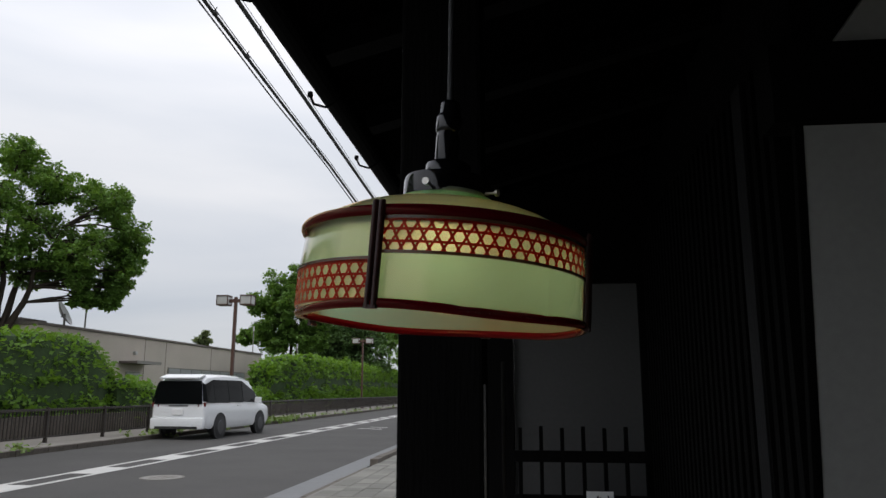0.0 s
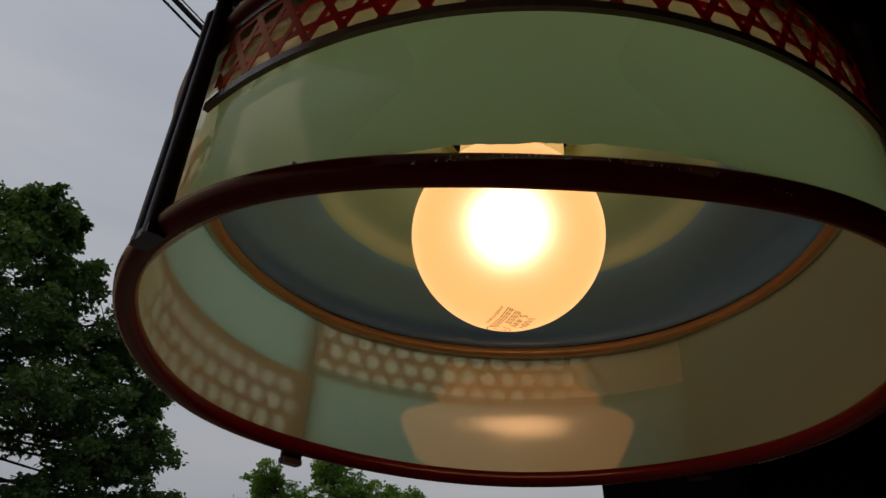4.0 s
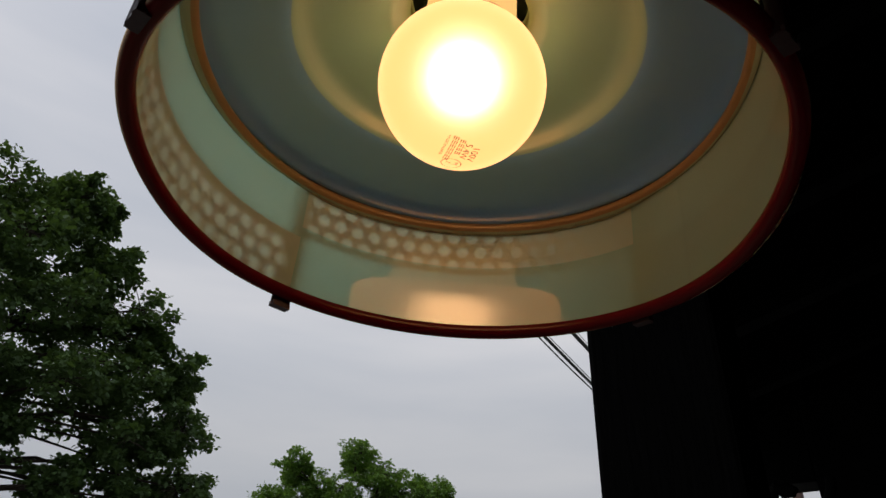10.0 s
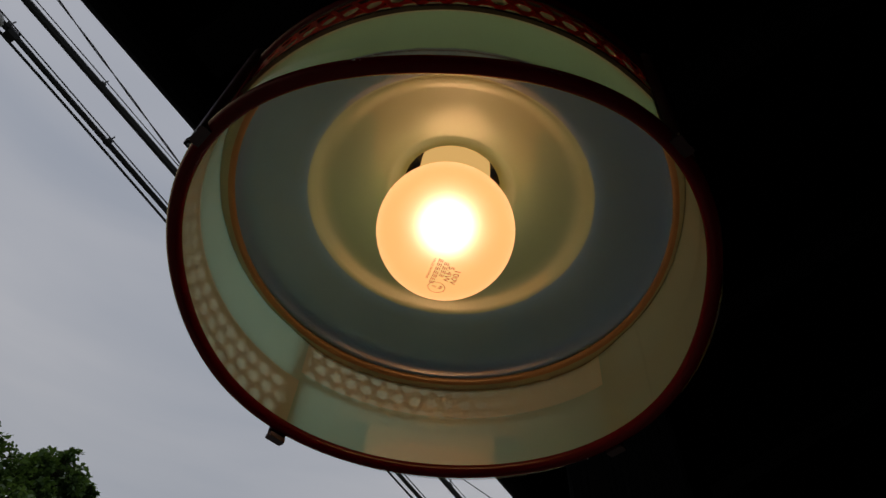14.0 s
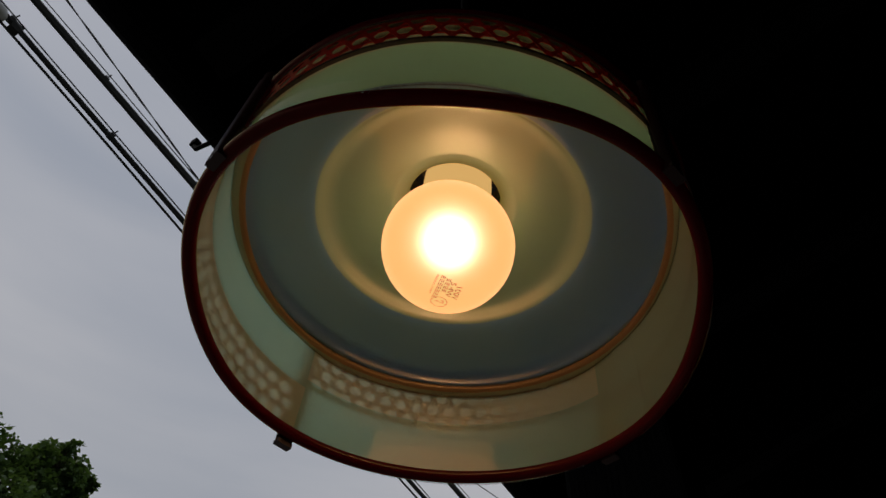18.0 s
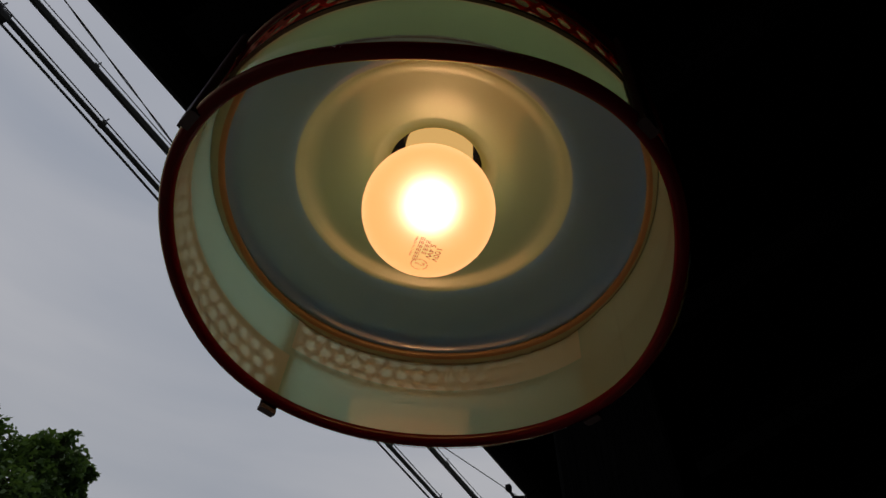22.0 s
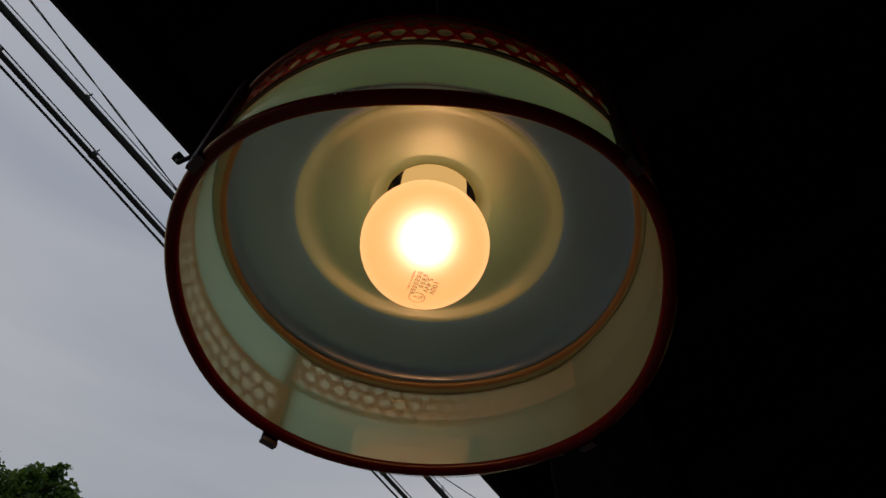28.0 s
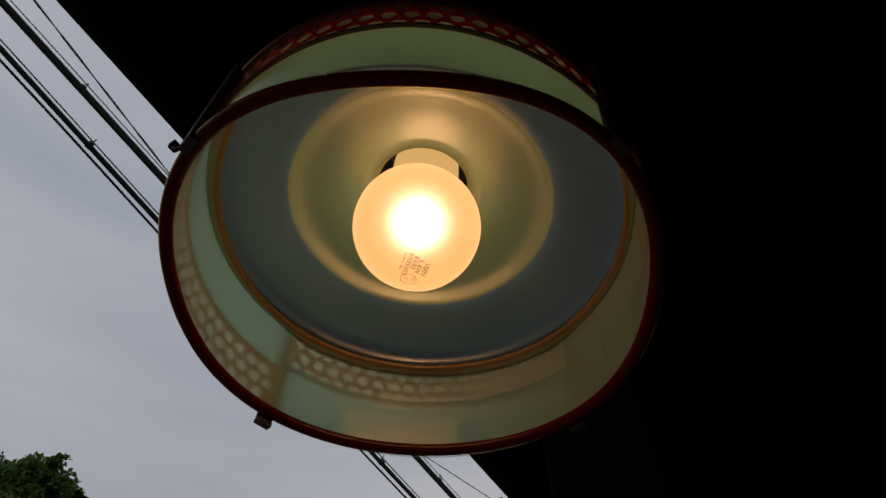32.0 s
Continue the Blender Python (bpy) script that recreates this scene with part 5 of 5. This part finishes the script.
part("strand", tube(bmesh.new(), [Vector((-2.86, 4.3, 5.50)).lerp(Vector((-1.21, 12.1, 5.98)), q / 24) - Vector((0, 0, 0.10 * math.sin(math.pi * q / 24))) for q in range(25)], 0.0045, 6), M_CABLE, drop, "", True)


# ---- white van ----
def van():
    t = thing("van", "white minivan with dark tinted windows on the road", "van", pose(-9.95, 19.7, 0.0, 0, 0, -3))
    W = 0.86
    # stations along the length: y, sill, belt, roof, roof half width
    st = [(0.00, 0.42, 0.98, 1.05, 0.70), (0.06, 0.34, 1.0, 1.62, 0.64), (0.30, 0.30, 1.0, 1.80, 0.66), (1.2, 0.28, 0.99, 1.86, 0.67), (2.4, 0.28, 0.97, 1.85, 0.67),
          (3.2, 0.28, 0.95, 1.74, 0.64), (3.75, 0.28, 0.94, 1.40, 0.62), (4.15, 0.28, 0.93, 1.08, 0.66), (4.45, 0.30, 0.86, 0.95, 0.66), (4.66, 0.36, 0.72, 0.78, 0.60)]
    bm = bmesh.new()
    rings = []
    for i, (y, z0, zb, zr, rw) in enumerate(st):
        w = W * (0.90 if i in (0, len(st) - 1) else 0.97 if i in (1, len(st) - 2) else 1.0)
        half = [(w * 0.93, z0), (w, z0 + 0.10), (w, zb - 0.15), (w * 0.985, zb), ((w + rw) / 2 * 0.985, (zb + zr) / 2), (rw + 0.02, zr - 0.06), (rw - 0.08, zr), (0.0, zr + 0.02)]
        ring = [bm.verts.new((x, y, z)) for x, z in half] + [bm.verts.new((-x, y, z)) for x, z in reversed(half[:-1])]
        rings.append(ring)
    for A, B in zip(rings, rings[1:]):
        m = len(A)
        for j in range(m):
            bm.faces.new((A[j], A[(j + 1) % m], B[(j + 1) % m], B[j]))
    bm.faces.new(rings[0])
    bm.faces.new(list(reversed(rings[-1])))
    part("body", bm, M_VAN, t, "glossy white body", True)

    def plate(name, pts, mat_, label="", off=0.012):
        b = bmesh.new()
        vs = [b.verts.new(p) for p in pts]
        f = b.faces.new(vs)
        f.normal_update()
        nrm = f.normal.copy()
        r = bmesh.ops.extrude_face_region(b, geom=[f])
        bmesh.ops.translate(b, vec=nrm * off, verts=[v for v in r["geom"] if isinstance(v, bmesh.types.BMVert)])
        return part(name, b, mat_, t, label)
    plate("rear_window", [(-0.745, -0.002, 1.00), (0.745, -0.002, 1.00), (0.66, 0.056, 1.66), (-0.66, 0.056, 1.66)], M_VANGLASS, "dark tinted rear window", 0.02)
    plate("roof_spoiler", [(-0.62, -0.04, 1.72), (0.62, -0.04, 1.72), (0.62, 0.34, 1.82), (-0.62, 0.34, 1.82)], M_VAN, "white spoiler", 0.04)
    for s in (1, -1):
        for name, y0, y1 in (("side_window", 0.10, 0.55), ("side_window", 0.56, 1.47), ("side_window", 1.49, 2.44), ("side_window", 2.47, 3.50)):
            zt0, zt1 = (1.56 if y0 < 0.2 else 1.70), (1.70 if y1 < 3 else 1.36)
            pts = [(s * 0.855, y0, 1.04), (s * 0.855, y1, 1.02), (s * 0.735, y1, zt1), (s * 0.735, y0, zt0)]
            plate(name, pts if s > 0 else list(reversed(pts)), M_VANGLASS, "dark tinted side window")
        pts = [(s * 0.757, -0.004, 1.08), (s * 0.862, 0.09, 1.06), (s * 0.742, 0.105, 1.56), (s * 0.668, 0.05, 1.62)]
        plate("rear_pillar", pts if s > 0 else list(reversed(pts)), M_VANGLASS, "black rear pillar", 0.018)
        plate("tail_lamp", [(s * 0.835, 0.02, 0.93), (s * 0.60, -0.005, 0.93), (s * 0.60, -0.004, 1.03), (s * 0.835, 0.02, 1.05)][::s], M_TAIL, "flat red tail lamp", 0.02)
        part("door_handle", boxm(s * 0.865 - 0.015, 2.05, 0.93, s * 0.865 + 0.015, 2.25, 0.96, 0.006), M_VAN, t)
        part("mirror", boxm(s * 0.98 - 0.1, 3.25, 1.0, s * 0.98 + 0.1, 3.4, 1.18, 0.03), M_VAN, t)
        for y in (0.92, 3.78):
            wh = part("wheel", tube(bmesh.new(), [(s * 0.66, y, 0.33), (s * 0.68, y, 0.33), (s * 0.86, y, 0.33), (s * 0.885, y, 0.33)], [0.29, 0.33, 0.33, 0.29], 28), M_TYRE, t, "black tyre", True)
            part("rim", tube(bmesh.new(), [(s * 0.87, y, 0.33), (s * 0.895, y, 0.33)], [0.215, 0.19], 20), M_RIM, wh, "grey alloy rim")
            part("wheel_arch", tube(bmesh.new(), [(s * 0.80, y, 0.35), (s * 0.872, y, 0.35)], 0.40, 28), M_TYRE, t, "dark wheel arch")
    part("bumper", boxm(-0.82, -0.07, 0.30, 0.82, 0.10, 0.62, 0.05), M_VAN, t, "white rear bumper", True)
    part("bumper_trim", boxm(-0.66, -0.085, 0.30, 0.66, -0.06, 0.38, 0.01), M_TYRE, t, "dark lower trim")
    part("number_plate", boxm(-0.17, -0.03, 0.70, 0.17, 0.0, 0.86, 0.004), M_WHITE, t, "plain pale plate")
    part("chrome_strip", boxm(-0.3, -0.012, 0.94, 0.3, 0.03, 0.97, 0.005), M_RIM, t)
    part("wiper", tube(bmesh.new(), [(0.0, 0.02, 1.05), (0.35, 0.022, 1.12)], 0.01, 6), M_TYRE, t)
    return t


van()
